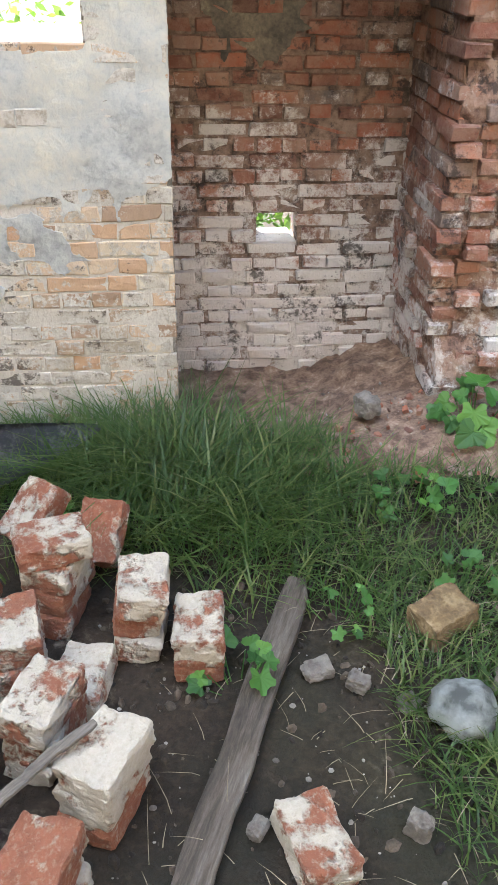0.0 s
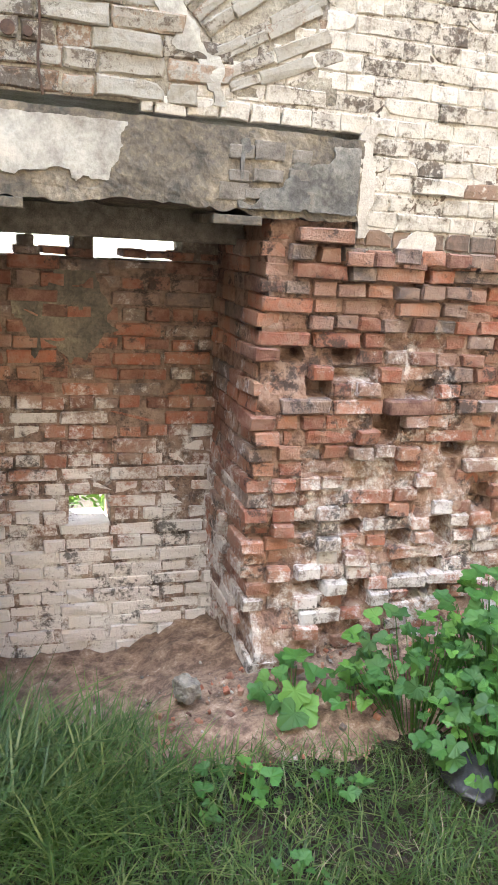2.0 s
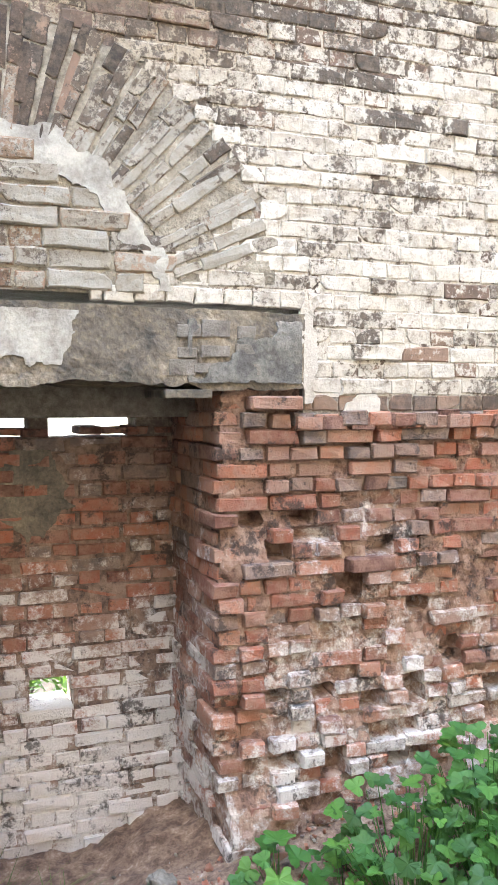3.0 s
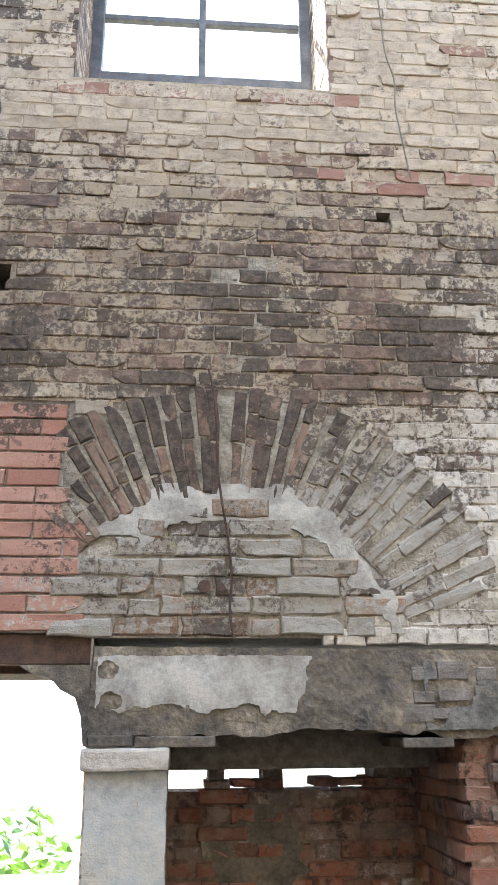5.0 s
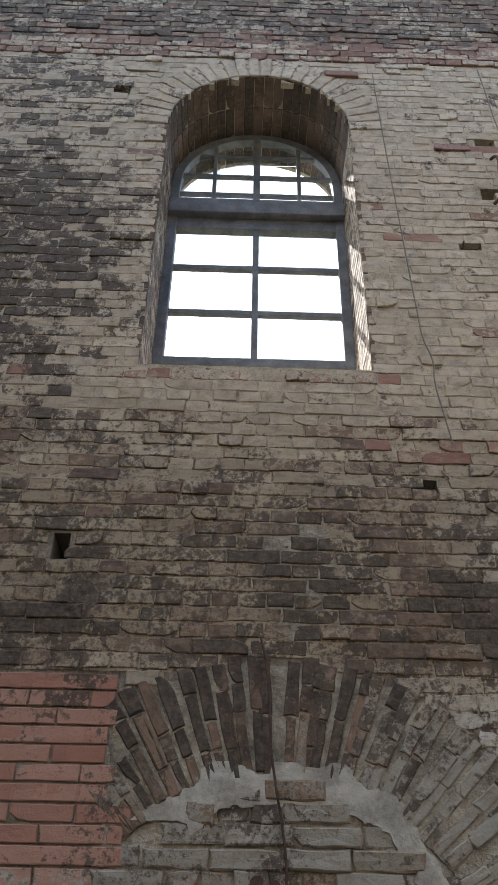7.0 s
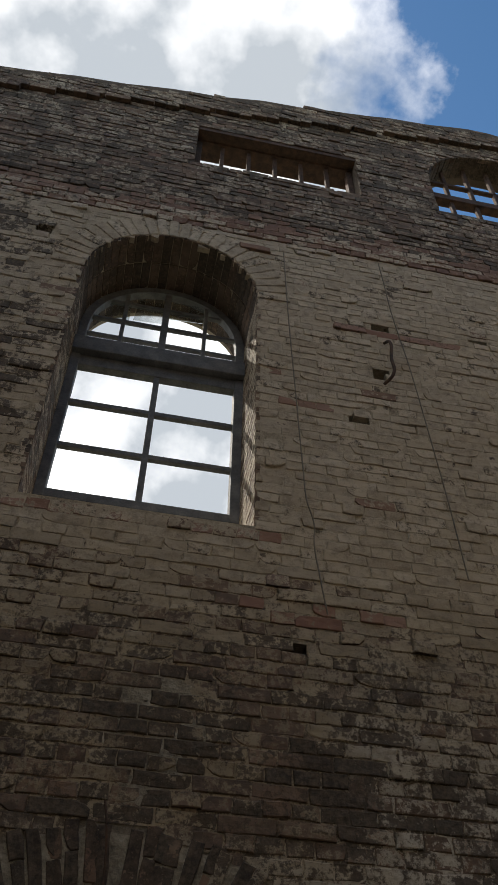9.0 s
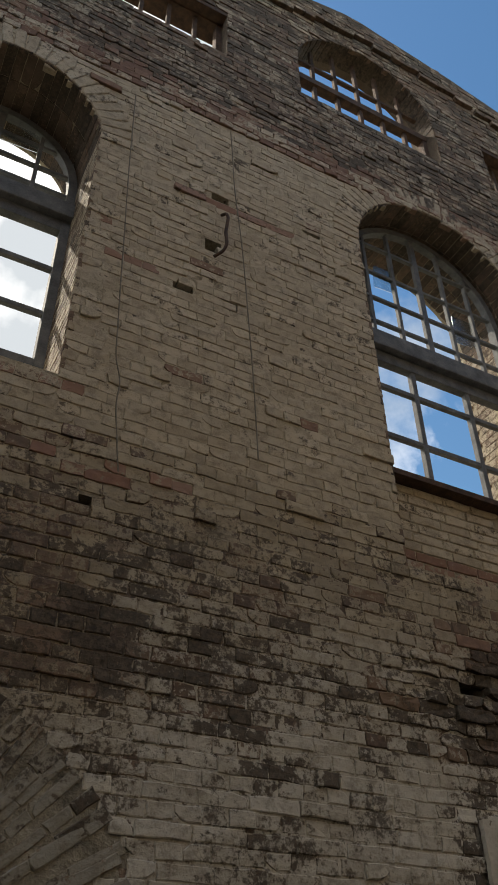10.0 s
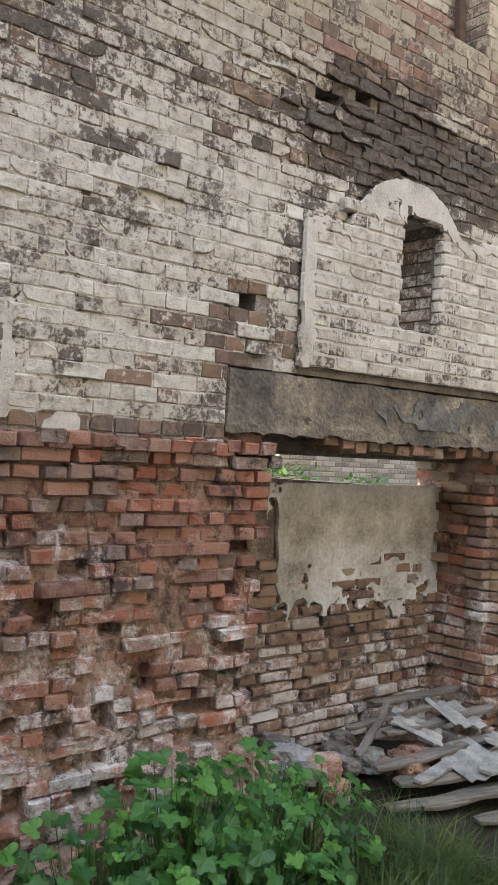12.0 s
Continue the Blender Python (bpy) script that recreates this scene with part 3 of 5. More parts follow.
wall_front = slab(outer, [arch_loop(WIN1), arch_loop(WIN2), *[rect((hx - hw * 0.8, hx + hw * 0.8, hz - hh, hz + hh)) for hx, hz, hw, hh in HOLES], rect(LEFT_OPEN), rect((NICHE[0] - 0.02, NICHE[1] + 0.02, NICHE[2] - 0.02, NICHE[3] + 0.02))], MB, FACE + 0.80, "wall_front", "mortar")
wall_upper = slab([(-9, 8.95), (9, 8.95)] + tops, [arch_loop(UP2, 0.85), rect(UP1), rect(UP3)], MB, FACE + 0.34, "wall_upper", "mortar")
tagged(wall_upper, "thinner attic storey of the ruined brick facade", "wall", kind="structure")
# unseen walls added on three sides to hold back skylight
for nm, x0, x1, y0, y1, zt in (("wall_rear", -7.5, 9, -5.2, -4.6, 11.5), ("wall_left", -8.1, -7.5, -5.2, 4.2, 11.5), ("wall_right", 9.0, 9.6, -5.2, 4.2, 11.5)):
    tagged(link(nm, box_bm(x0, x1, y0, y1, -0.4, zt), "mortar"), "plain unseen wall added to hold skylight off the facade", "wall", kind="structure")
tagged(wall_front, "tall ruined brick facade, peeling whitewash over red brick", "wall", kind="structure")

facade = Courses(3, True)
rr = random.Random(11)
row = 0
z = 0.02
while z < 12.4:
    zc = z + PITCH / 2
    row += 1
    header = row % 2 == 0
    step = STRETCH / 2 if header else STRETCH
    x = -4.6 + (STRETCH / 4 if header else 0) + rr.uniform(-0.03, 0.03)
    segs = blocked(zc)
    while x < 6.4:
        s = step
        if not header and rr.random() < 0.22:
            s = STRETCH / 2
        a, b = x, x + s
        x = b
        if zc > top_line((a + b) / 2) - 0.02 - 0.1 * rr.random():
            continue
        spans = [(a, b)]
        for p, q in segs:
            spans = [w for lo, hi in spans for w in ((lo, min(hi, p)), (max(lo, q), hi)) if w[1] - w[0] > 0.03]
        for lo, hi in spans:
            xm = (lo + hi) / 2
            if any(abs(xm - hx) < hw and abs(zc - hz) < hh for hx, hz, hw, hh in HOLES):
                continue
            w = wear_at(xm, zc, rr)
            flush = zc > 4.75
            out = (0.006 if flush else 0.004) * rr.random() + (0.016 * rr.random() if rr.random() < 0.05 else 0) + (-0.0045 if flush else 0.0015) + (rr.uniform(0.002, 0.008) if flush and rr.random() < 0.03 + 0.15 * (zc < 5.3) else 0)
            if 8.72 < zc < 8.95:
                out += 0.012
            if zc > 8.95:
                out += 0.004 + 0.014 * max(0, noise.noise(Vector((xm * 2, 5, zc * 6))))
            if abs(zc - (top_line(xm) - 0.52)) < 0.045:
                out += 0.05
            crust = blob(xm, zc, 3.35, 4.08, 1.1, 0.36)
            out += 0.03 * crust * rr.random()
            if rr.random() < 0.07:
                out -= rr.uniform(0.002, 0.007)
            gap = 0.005 if flush else 0.0065
            near = 0.25 < xm < 2.45 and 2.2 < zc < 3.45
            target = Courses(rr.randrange(9999), True) if near else facade
            target.add(Vector((xm, FACE - out + rr.uniform(-0.001, 0.001), zc + rr.uniform(-0.004, 0.004))), UX, UZ, -UY, hi - lo - gap, PITCH - gap + rr.uniform(-0.003, 0.002), 0.05, 0.0035 if flush else 0.0042, w, 0.009 if crust > 0.3 else 0.0042 if flush else 0.0036)
            if near:
                target.make("brick", "painted_brick").parent = wall_front
    z += PITCH

# proud whitewashed panel with a niche
z = 2.64
row = 0
while z < 3.86:
    zc = z + PITCH / 2
    row += 1
    x = 2.66 + (0 if row % 2 else 0.065)
    while x < 5.6:
        s = STRETCH if row % 2 else STRETCH / 2
        ok = zc < panel_top(x + s / 2) - 0.01
        spans = [(x, x + s)] if ok else []
        if NICHE[2] < zc < NICHE[3]:
            spans = [w for lo, hi in spans for w in ((lo, min(hi, NICHE[0])), (max(lo, NICHE[1]), hi)) if w[1] - w[0] > 0.03]
        for lo, hi in spans:
            facade.add(Vector(((lo + hi) / 2, FACE - 0.055 - rr.uniform(0, 0.005), zc)), UX, UZ, -UY, hi - lo - 0.009, PITCH - 0.009, 0.06, 0.006, (rr.uniform(0.85, 1.0), 0, 0))
        x += s
    z += PITCH

def smooth01(lo, hi, v):
    t = min(1, max(0, (v - lo) / (hi - lo)))
    return t * t * (3 - 2 * t)


# relieving arch of two rings of bricks on edge
arch_set = Courses(4, True)
AC, AR = Vector((-0.36, FACE, 2.5)), 0.80
ang = 22.0
while ang < 137:
    a = radians(ang)
    rad, tan = Vector((math.cos(a), 0, math.sin(a))), Vector((math.sin(a), 0, -math.cos(a)))
    r0 = AR + rr.uniform(-0.02, 0.02)
    lean = radians(rr.uniform(-2.0, 2.0))
    rad, tan = rad * math.cos(lean) + tan * math.sin(lean), tan * math.cos(lean) - rad * math.sin(lean)
    dark = smooth01(52, 75, ang + rr.uniform(-8, 8))
    for ln in rr.choice(((0.25, 0.25), (0.125, 0.25, 0.125), (0.25, 0.125, 0.125), (0.13, 0.12, 0.25))):
        c = AC + rad * (r0 + ln / 2)
        r0 += ln
        if c.x < -1.06 or r0 > 1.32 and rr.random() < 0.4:
            continue
        soot = (rr.choice((0.1, 0.45, 0.65, 0.85)) + rr.uniform(-0.1, 0.15)) * dark
        arch_set.add(c + UY * (-0.008 + rr.uniform(-0.003, 0.003)), rad, tan, -UY, ln - 0.008, 0.054 * (r0 - ln / 2) - rr.uniform(0.004, 0.010), 0.05, 0.004, (rr.uniform(0.28, 0.5) + 0.28 * (1 - dark), max(0, soot), 0.10 * dark * (rr.random() < 0.25), 0.9), 0.004)
    ang += 3.1

# infill below the relieving arch, set back
for row in range(9):
    zc = 2.745 + row * 0.082
    x = -1.0 + (0 if row % 2 else -0.06)
    while x < 0.55:
        s = STRETCH * rr.uniform(0.95, 1.1) if rr.random() < 0.6 else STRETCH / 2
        c = Vector((x + s / 2, FACE - 0.004, zc + rr.uniform(-0.006, 0.006)))
        if (c - AC).length < AR - 0.03:
            arch_set.add(c - UY * rr.uniform(0, 0.014), UX, UZ, -UY, s - rr.uniform(0.004, 0.014), 0.082 - rr.uniform(0.003, 0.012), 0.05, 0.006, (rr.uniform(0.50, 0.72), rr.uniform(0.1, 0.35), 0.12 * (rr.random() < 0.12), 0.8), 0.005)
        x += s
arch_courses = arch_set.make("arch_bricks", "arch_brick")
arch_courses.parent = wall_front
tagged(arch_courses, "bricks on edge of the relieving arch and its grey-washed infill", kind="stuff")
# newer red infill over the opening beside
for row in range(13):
    zc = 2.76 + row * PITCH
    x = -4.5 + (0 if row % 2 else 0.129)
    edge = -1.05 + 0.09 * (row < 6) + 0.06 * rr.random()
    while x < edge:
        s = min(STRETCH, edge - x)
        if s > 0.05:
            facade.add(Vector((x + s / 2, FACE - 0.006, zc)), UX, UZ, -UY, s - 0.009, PITCH - 0.010, 0.06, 0.003, (rr.uniform(0, 0.2) if row > 2 else 0.35, rr.uniform(0, 0.12), 0.72), 0.002)
        x += STRETCH if row % 3 else STRETCH / 2
# voussoirs round the arched windows
for op, n in ((WIN1, 26), (WIN2, 38)):
    cx, zs, r = (op[0] + op[1]) / 2, op[3], (op[1] - op[0]) / 2
    for i in range(n):
        a = math.pi * (i + 0.5) / n
        rad, tan = Vector((math.cos(a), 0, math.sin(a))), Vector((math.sin(a), 0, -math.cos(a)))
        facade.add(Vector((cx, FACE - 0.008, zs)) + rad * (r + 0.13), rad, tan, -UY, 0.25, math.pi * (r + 0.06) / n - 0.008, 0.05, 0.005, (0.72, rr.uniform(0, 0.2), 0.0))
# reveals of the windows, coloured darker than the face
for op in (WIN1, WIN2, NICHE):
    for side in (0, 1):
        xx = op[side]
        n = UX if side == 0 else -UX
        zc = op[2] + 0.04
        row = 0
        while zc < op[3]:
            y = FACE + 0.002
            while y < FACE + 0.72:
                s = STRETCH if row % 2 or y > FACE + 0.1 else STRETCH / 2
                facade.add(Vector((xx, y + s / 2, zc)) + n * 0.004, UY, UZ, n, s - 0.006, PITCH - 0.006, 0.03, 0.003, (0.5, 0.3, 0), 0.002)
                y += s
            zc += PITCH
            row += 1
# bricks on the undersides of the arches, brown, darkened in colour for shade
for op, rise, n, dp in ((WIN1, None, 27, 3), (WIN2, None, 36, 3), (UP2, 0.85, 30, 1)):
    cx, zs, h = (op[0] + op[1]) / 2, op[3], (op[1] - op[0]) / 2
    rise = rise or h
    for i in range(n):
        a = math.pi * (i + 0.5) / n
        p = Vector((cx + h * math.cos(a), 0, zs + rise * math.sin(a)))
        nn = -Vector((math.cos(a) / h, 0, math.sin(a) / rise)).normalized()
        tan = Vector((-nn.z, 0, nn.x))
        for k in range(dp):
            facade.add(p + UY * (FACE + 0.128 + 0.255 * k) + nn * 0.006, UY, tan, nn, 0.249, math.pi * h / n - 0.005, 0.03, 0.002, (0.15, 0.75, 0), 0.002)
def pointing_field(x0, x1, z0, z1, cell):
    nx, nz = int((x1 - x0) / cell), int((z1 - z0) / cell)
    vs, fs, cs, index = [], [], [], {}
    gaps = [blocked(z0 + (j + 0.5) * cell) for j in range(nz)]

    def corner(i, j):
        if (i, j) not in index:
            x, z = x0 + i * cell, z0 + j * cell
            n = noise.noise(Vector((x * 9, 3, z * 9)))
            index[i, j] = len(vs)
            vs.append((x, FACE + 0.0022 + 0.0028 * n + (0.0045 if z > 4.75 else 0), z))
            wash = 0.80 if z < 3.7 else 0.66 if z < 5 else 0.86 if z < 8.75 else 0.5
            if x < 0.8 and 2.7 < z < 4.9:
                wash = 0.64
            cs.append((wash - 0.08 + 0.35 * n, soot_at(x, z) * (0.85 - 0.8 * blob(x, z, -0.27, 4.2, 0.35, 0.45)), 0.0, 1.0))
        return index[i, j]

    for j in range(nz):
        za, zb = z0 + j * cell, z0 + (j + 1) * cell
        for i in range(nx):
            if zb > top_line(x0 + (i + 0.5) * cell) - 0.16:
                continue
            xa, xb = x0 + i * cell, x0 + (i + 1) * cell
            if any(xb > p and xa < q for p, q in gaps[j]) or any(abs((xa + xb) / 2 - hx) < hw + cell and abs((za + zb) / 2 - hz) < hh + cell for hx, hz, hw, hh in HOLES):
                continue
            fs.append((corner(i, j), corner(i + 1, j), corner(i + 1, j + 1), corner(i, j + 1)))
    me = bpy.data.meshes.new("pointing")
    me.from_pydata(vs, [], fs)
    me.shade_smooth()
    at = me.color_attributes.new("wear", "FLOAT_COLOR", "POINT")
    at.data.foreach_set("color", np.array(cs, dtype=np.float32).ravel())
    me.materials.append(MATS["painted_joint"])
    ob = new("pointing", me)
    ob.parent = wall_front
    return tagged(ob, "flush lime pointing under whitewash and soot")


pointing_field(-2.6, 5.6, 2.28, 12.3, 0.04)
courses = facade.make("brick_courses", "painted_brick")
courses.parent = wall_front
tagged(courses, "courses of whitewashed and soot-stained brick", kind="stuff")

# inner masses behind the eroded ground floor
def worn_back(x, z):
    """How far the pier's face has fallen back."""
    return 0.065 + 0.05 * noise.noise(Vector((x * 1.6, 0, z * 2.2))) + 0.05 * max(0, 1 - abs(z - 0.75) / 0.5) - 0.08 * max(0, (z - 1.75) / 0.4)


rb = random.Random(21)
PIER, LOST = [], []
for row in range(30):
    zc = 0.06 + row * PITCH
    x = 0.61 + (0.0 if row % 2 else -0.02) + 0.09 * max(0, 1 - zc / 0.8)
    first = True
    end = 2.58 + 0.05 * noise.noise(Vector((zc * 7, 3, 1))) + rb.uniform(-0.04, 0.05)
    while x < end - 0.07 and not (row == 29 and x > 0.86):
        wide = (STRETCH if rb.random() < 0.4 else STRETCH / 2) if row % 2 else STRETCH / 2
        wide = min(wide * rb.uniform(0.86, 1.08), end - x)
        if wide < 0.06:
            break
        xm = x + wide / 2
        er = worn_back(xm, zc) + rb.choice((0, 0, 0.006, 0.012, 0.02, 0.03, 0.045, -0.035, -0.02, -0.01)) * min(1.0, max(0.2, (2.25 - zc) / 0.7))
        if first:
            er = max(er, 0.045)
        if zc < 0.45 and rb.random() < 0.35:
            pass
        elif 0.5 < zc < 1.75 and not first and rb.random() < 0.09 + 0.10 * (zc < 1.1):
            LOST.append((xm, zc, wide / 2, rb.uniform(0.03, 0.12)))
        else:
            PIER.append((xm, zc, er, wide, first))
        x += wide
        first = False
bm = box_bm(0.618, 2.50, FACE + 0.115, FACE + 0.80, -0.4, 2.34, cuts=100)
for v in bm.verts:
    if v.co.y < FACE + 0.13:
        pit = max([d for lx, lz, lw, d in LOST if abs(v.co.x - lx) < lw * 0.9 and abs(v.co.z - lz) < 0.036], default=0)
        v.co.y = FACE + max(0.03, worn_back(v.co.x, v.co.z)) + 0.016 + pit + 0.018 * noise.noise(v.co * 9) + 0.016 * noise.noise(v.co * 23) + 0.03 * max(0, noise.noise(v.co * 5 + UX * 4))
        v.co.z += 0.008 * noise.noise(v.co * 17)
    if v.co.x < 0.66:
        v.co.x += 0.006 + 0.07 * max(0, 1 - v.co.z / 0.9)
    v.co.x += 0.02 * noise.noise(v.co * 4 + UX) + 0.012 * noise.noise(v.co * 19 + UX)
pier_core = link("pier_core", bm, "pier_bed")
tagged(pier_core, "crumbling brick pier with fallen face and sandy mortar", "wall", kind="structure")
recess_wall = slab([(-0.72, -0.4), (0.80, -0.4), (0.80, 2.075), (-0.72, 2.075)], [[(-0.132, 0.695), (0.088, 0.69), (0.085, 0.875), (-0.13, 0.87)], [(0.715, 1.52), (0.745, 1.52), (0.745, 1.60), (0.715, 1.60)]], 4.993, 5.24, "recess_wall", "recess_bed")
tagged(recess_wall, "brick infill wall of the recess with a small hole", "wall", kind="structure")
bay_wall = slab([(2.5, -0.4), (4.95, -0.4), (4.95, 1.93), (3.9, 1.97), (3.2, 1.99), (2.5, 2.0)], [], 4.815, 5.02, "bay_wall", "pale_mortar")
tagged(bay_wall, "low infill wall of the bay, brick below flaking plaster", "wall", kind="structure")

def brick_mesh(seed, worn):
    """A unit brick (1 x 1 x 1) with rounded, chipped arrises."""
    bm = bmesh.new()
    bmesh.ops.create_cube(bm, size=1.0)
    bmesh.ops.subdivide_edges(bm, edges=bm.edges[:], cuts=2, use_grid_fill=True)
    o = Vector((seed * 1.7, seed * 0.9, 0))
    for v in bm.verts:
        v.co = Vector([math.copysign(0.5 if abs(k) > 0.4 else lim, k) for k, lim in zip(v.co, (0.465, 0.44, 0.40))])
        q = v.co.copy()
        ax = [abs(k) > 0.49 for k in q]
        if sum(ax) >= 2:
            e = 1 if sum(ax) == 2 else 1.6
            v.co = Vector([k * (1 - e * s) if f else k for k, f, s in zip(q, ax, (0.022 + 0.012 * worn, 0.035 + 0.01 * worn, 0.085 + 0.035 * worn))])
        v.co += Vector(noise.noise_vector(q * 2.3 + o)) * 0.05 * worn + Vector((0, 0, 0.05 * worn * noise.noise(q * 4 + o)))
        if noise.noise(q * 1.4 + o) > 0.32:
            v.co *= 0.93
    me = bpy.data.meshes.new("brick")
    bm.to_mesh(me)
    bm.free()
    return me


def brick_set(material, worn, n=8):
    out = []
    for i in range(n):
        me = brick_mesh(100 + i, worn)
        me.materials.append(MATS[material])
        out.append(me)
    return out


def put_brick(meshes, parent, rng, x, y, z, lx, ly, lz, turn=0.0):
    ob = new("brick", rng.choice(meshes))
    ob.matrix_world = pose(x, y, z, rng.uniform(-1.5, 1.5), rng.uniform(-1.0, 1.0), turn + rng.uniform(-1.5, 1.5)) @ Matrix.Diagonal((lx, ly, lz, 1))
    ob.parent = parent
    return ob


# eroded face of the pier
red = brick_set("red_brick", 1.5, 20)
for xm, zc, er, wide, first in PIER:
    put_brick(red, pier_core, rb, xm, FACE + er + 0.12, zc + rb.uniform(-0.006, 0.006), wide - rb.uniform(0.006, 0.020), 0.25, PITCH - 0.004 - 0.012 * rb.random(), 0 if first else rb.uniform(-4, 4))
# side of the pier towards the recess
for row in range(1, 29):
    zc = 0.06 + row * PITCH
    for k in range(3):
        if rb.random() < 0.12:
            continue
        put_brick(red, pier_core, rb, 0.665 + 0.05 * noise.noise(Vector((k, zc * 2, 0))) + 0.05 * max(0, 1 - zc / 0.9), FACE + 0.37 + k * 0.2 + 0.05 * (row % 2), zc, 0.12, 0.20, PITCH - 0.005)
# dark header course that carries the white wall above, stepping out
for i in range(10):
    put_brick(red, pier_core, rb, 1.02 + i * 0.13, FACE + 0.09, 2.165, 0.122, 0.24, 0.068)

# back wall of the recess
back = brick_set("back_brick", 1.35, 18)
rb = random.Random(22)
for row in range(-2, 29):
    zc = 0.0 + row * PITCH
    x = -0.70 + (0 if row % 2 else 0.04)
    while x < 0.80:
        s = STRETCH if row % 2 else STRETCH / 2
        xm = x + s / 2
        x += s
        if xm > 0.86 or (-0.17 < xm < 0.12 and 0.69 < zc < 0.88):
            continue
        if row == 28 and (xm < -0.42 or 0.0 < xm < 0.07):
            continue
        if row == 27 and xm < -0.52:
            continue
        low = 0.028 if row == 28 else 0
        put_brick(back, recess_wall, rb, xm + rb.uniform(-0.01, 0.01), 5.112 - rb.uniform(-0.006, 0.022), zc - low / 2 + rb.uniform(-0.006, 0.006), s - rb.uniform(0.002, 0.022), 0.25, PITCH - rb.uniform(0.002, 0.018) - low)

for x0, x1, zt in ((0.42, 0.80, 2.2), (-0.12, -0.02, 2.19), (-0.38, -0.30, 2.175)):
    part("packing_stone", box_bm(x0, x1, 5.01, 5.22, 2.07, zt, 0.012, rough=0.008, cuts=4), "pale_mortar", recess_wall, "rough packing under the soffit")
# brickwork of the second bay
bay = brick_set("bay_brick", 0.9)
for row in range(17):
    zc = 0.18 + row * 0.079
    x = 2.5 + (0 if row % 2 else 0.07)
    while x < 4.95:
        s = STRETCH if rb.random() < 0.6 else STRETCH / 2
        xm = x + s / 2
        x += s
        if zc > 1.42 + 0.1 * noise.noise(Vector((xm * 2, 0, 0))) + (0.5 if xm < 3.25 else 0) and not (3.5 < xm < 4.7 and 1.35 < zc < 1.86):
            continue
        put_brick(bay, bay_wall, rb, xm, 4.895 - rb.uniform(-0.01, 0.03), zc + rb.uniform(-0.006, 0.006), s - rb.uniform(0.008, 0.03), 0.22, 0.079 - 0.022 * rb.random() - 0.005)
# pier beyond the bay
bm = box_bm(4.74, 6.25, FACE + 0.14, FACE + 0.8, -0.4, 2.36, cuts=12)
for v in bm.verts:
    v.co += Vector(noise.noise_vector(v.co * 4)) * 0.03
far_pier = link("far_pier", bm, "pier_bed")
tagged(far_pier, "eroded brick pier at the far side of the bay", "wall", kind="structure")
for row in range(28):
    zc = 0.08 + row * PITCH
    for k in range(4):
        put_brick(red if rb.random() < 0.5 else bay, far_pier, rb, 4.77 + 0.07 * noise.noise(Vector((k * 3, zc * 3, 1))) + rb.choice((0, 0.02, 0.05, -0.03)), FACE + 0.20 + k * 0.17, zc, 0.14, 0.16, PITCH - 0.012)
    for k in range(5):
        put_brick(red if rb.random() < 0.5 else bay, far_pier, rb, 4.82 + 0.14 * k, FACE + 0.12 + rb.uniform(0, 0.1), zc, 0.13, 0.24, PITCH - 0.012)


# ---- plaster ----
def plaster_patch(name, x0, x1, z0, z1, y, keep, material, cell=0.018, amp=0.008, parent=None):
    bm = bmesh.new()
    nx, nz = max(2, int((x1 - x0) / cell)), max(2, int((z1 - z0) / cell))
    g = {}
    for i in range(nx + 1):
        for j in range(nz + 1):
            x, z = x0 + (x1 - x0) * i / nx, z0 + (z1 - z0) * j / nz
            n = noise.noise(Vector((x * 7, 1, z * 7)))
            g[i, j] = bm.verts.new((x + 0.006 * noise.noise(Vector((x * 40, 0, z * 40))), y + amp * n, z + 0.006 * noise.noise(Vector((x * 40, 9, z * 40)))))
    for i in range(nx):
        for j in range(nz):
            x, z = x0 + (x1 - x0) * (i + 0.5) / nx, z0 + (z1 - z0) * (j + 0.5) / nz
            if keep(x, z) > 0:
                bm.faces.new((g[i, j], g[i + 1, j], g[i + 1, j + 1], g[i, j + 1]))
    bmesh.ops.delete(bm, geom=[v for v in bm.verts if not v.link_faces], context="VERTS")
    for _ in range(5):
        bmesh.ops.smooth_vert(bm, verts=[v for v in bm.verts if v.is_boundary], factor=0.5, use_axis_x=True, use_axis_z=True)
    for v in bm.verts:
        if v.is_boundary:
            v.co += Vector((noise.noise(v.co * 45), 0, noise.noise(v.co * 45 + UX * 7))) * 0.006
    rim = [e for e in bm.edges if e.is_boundary]
    ext = bmesh.ops.extrude_edge_only(bm, edges=rim)
    for v in ext["geom"]:
        if isinstance(v, bmesh.types.BMVert):
            v.co.y += 0.03
    return link(name, bm, material, parent, smoothed=False)


def nz3(x, z, s=6.0, o=0.0):
    return noise.noise(Vector((x * s, o, z * s))) + 0.5 * noise.noise(Vector((x * s * 3, o + 4, z * s * 3)))


pp = plaster_patch("plaster_patch", -2.6, -0.555, -0.1, 2.30, FACE - 0.008, lambda x, z: (z - 1.02 - 0.30 * (x + 0.9)) * 1.5 + nz3(x, z, 3.0) * 0.45 + 0.3 * nz3(x, z, 11, 6) - 3 * (x < -0.88 and z > 1.74), "plaster", parent=wall_front)
tagged(pp, "grey-white weathered plaster on the pillar")
pp = plaster_patch("plaster_patch", -1.05, 0.52, 2.71, 3.36, FACE - 0.011, lambda x, z: 0.055 + 0.05 * max(0, (z - 3.05) / 0.25) - abs(math.hypot(x + 0.36, z - 2.5) - 0.755) + 0.085 * nz3(x, z, 6) - 0.12 * (x < -0.7 and z < 3.1), "grey_render", parent=wall_front)
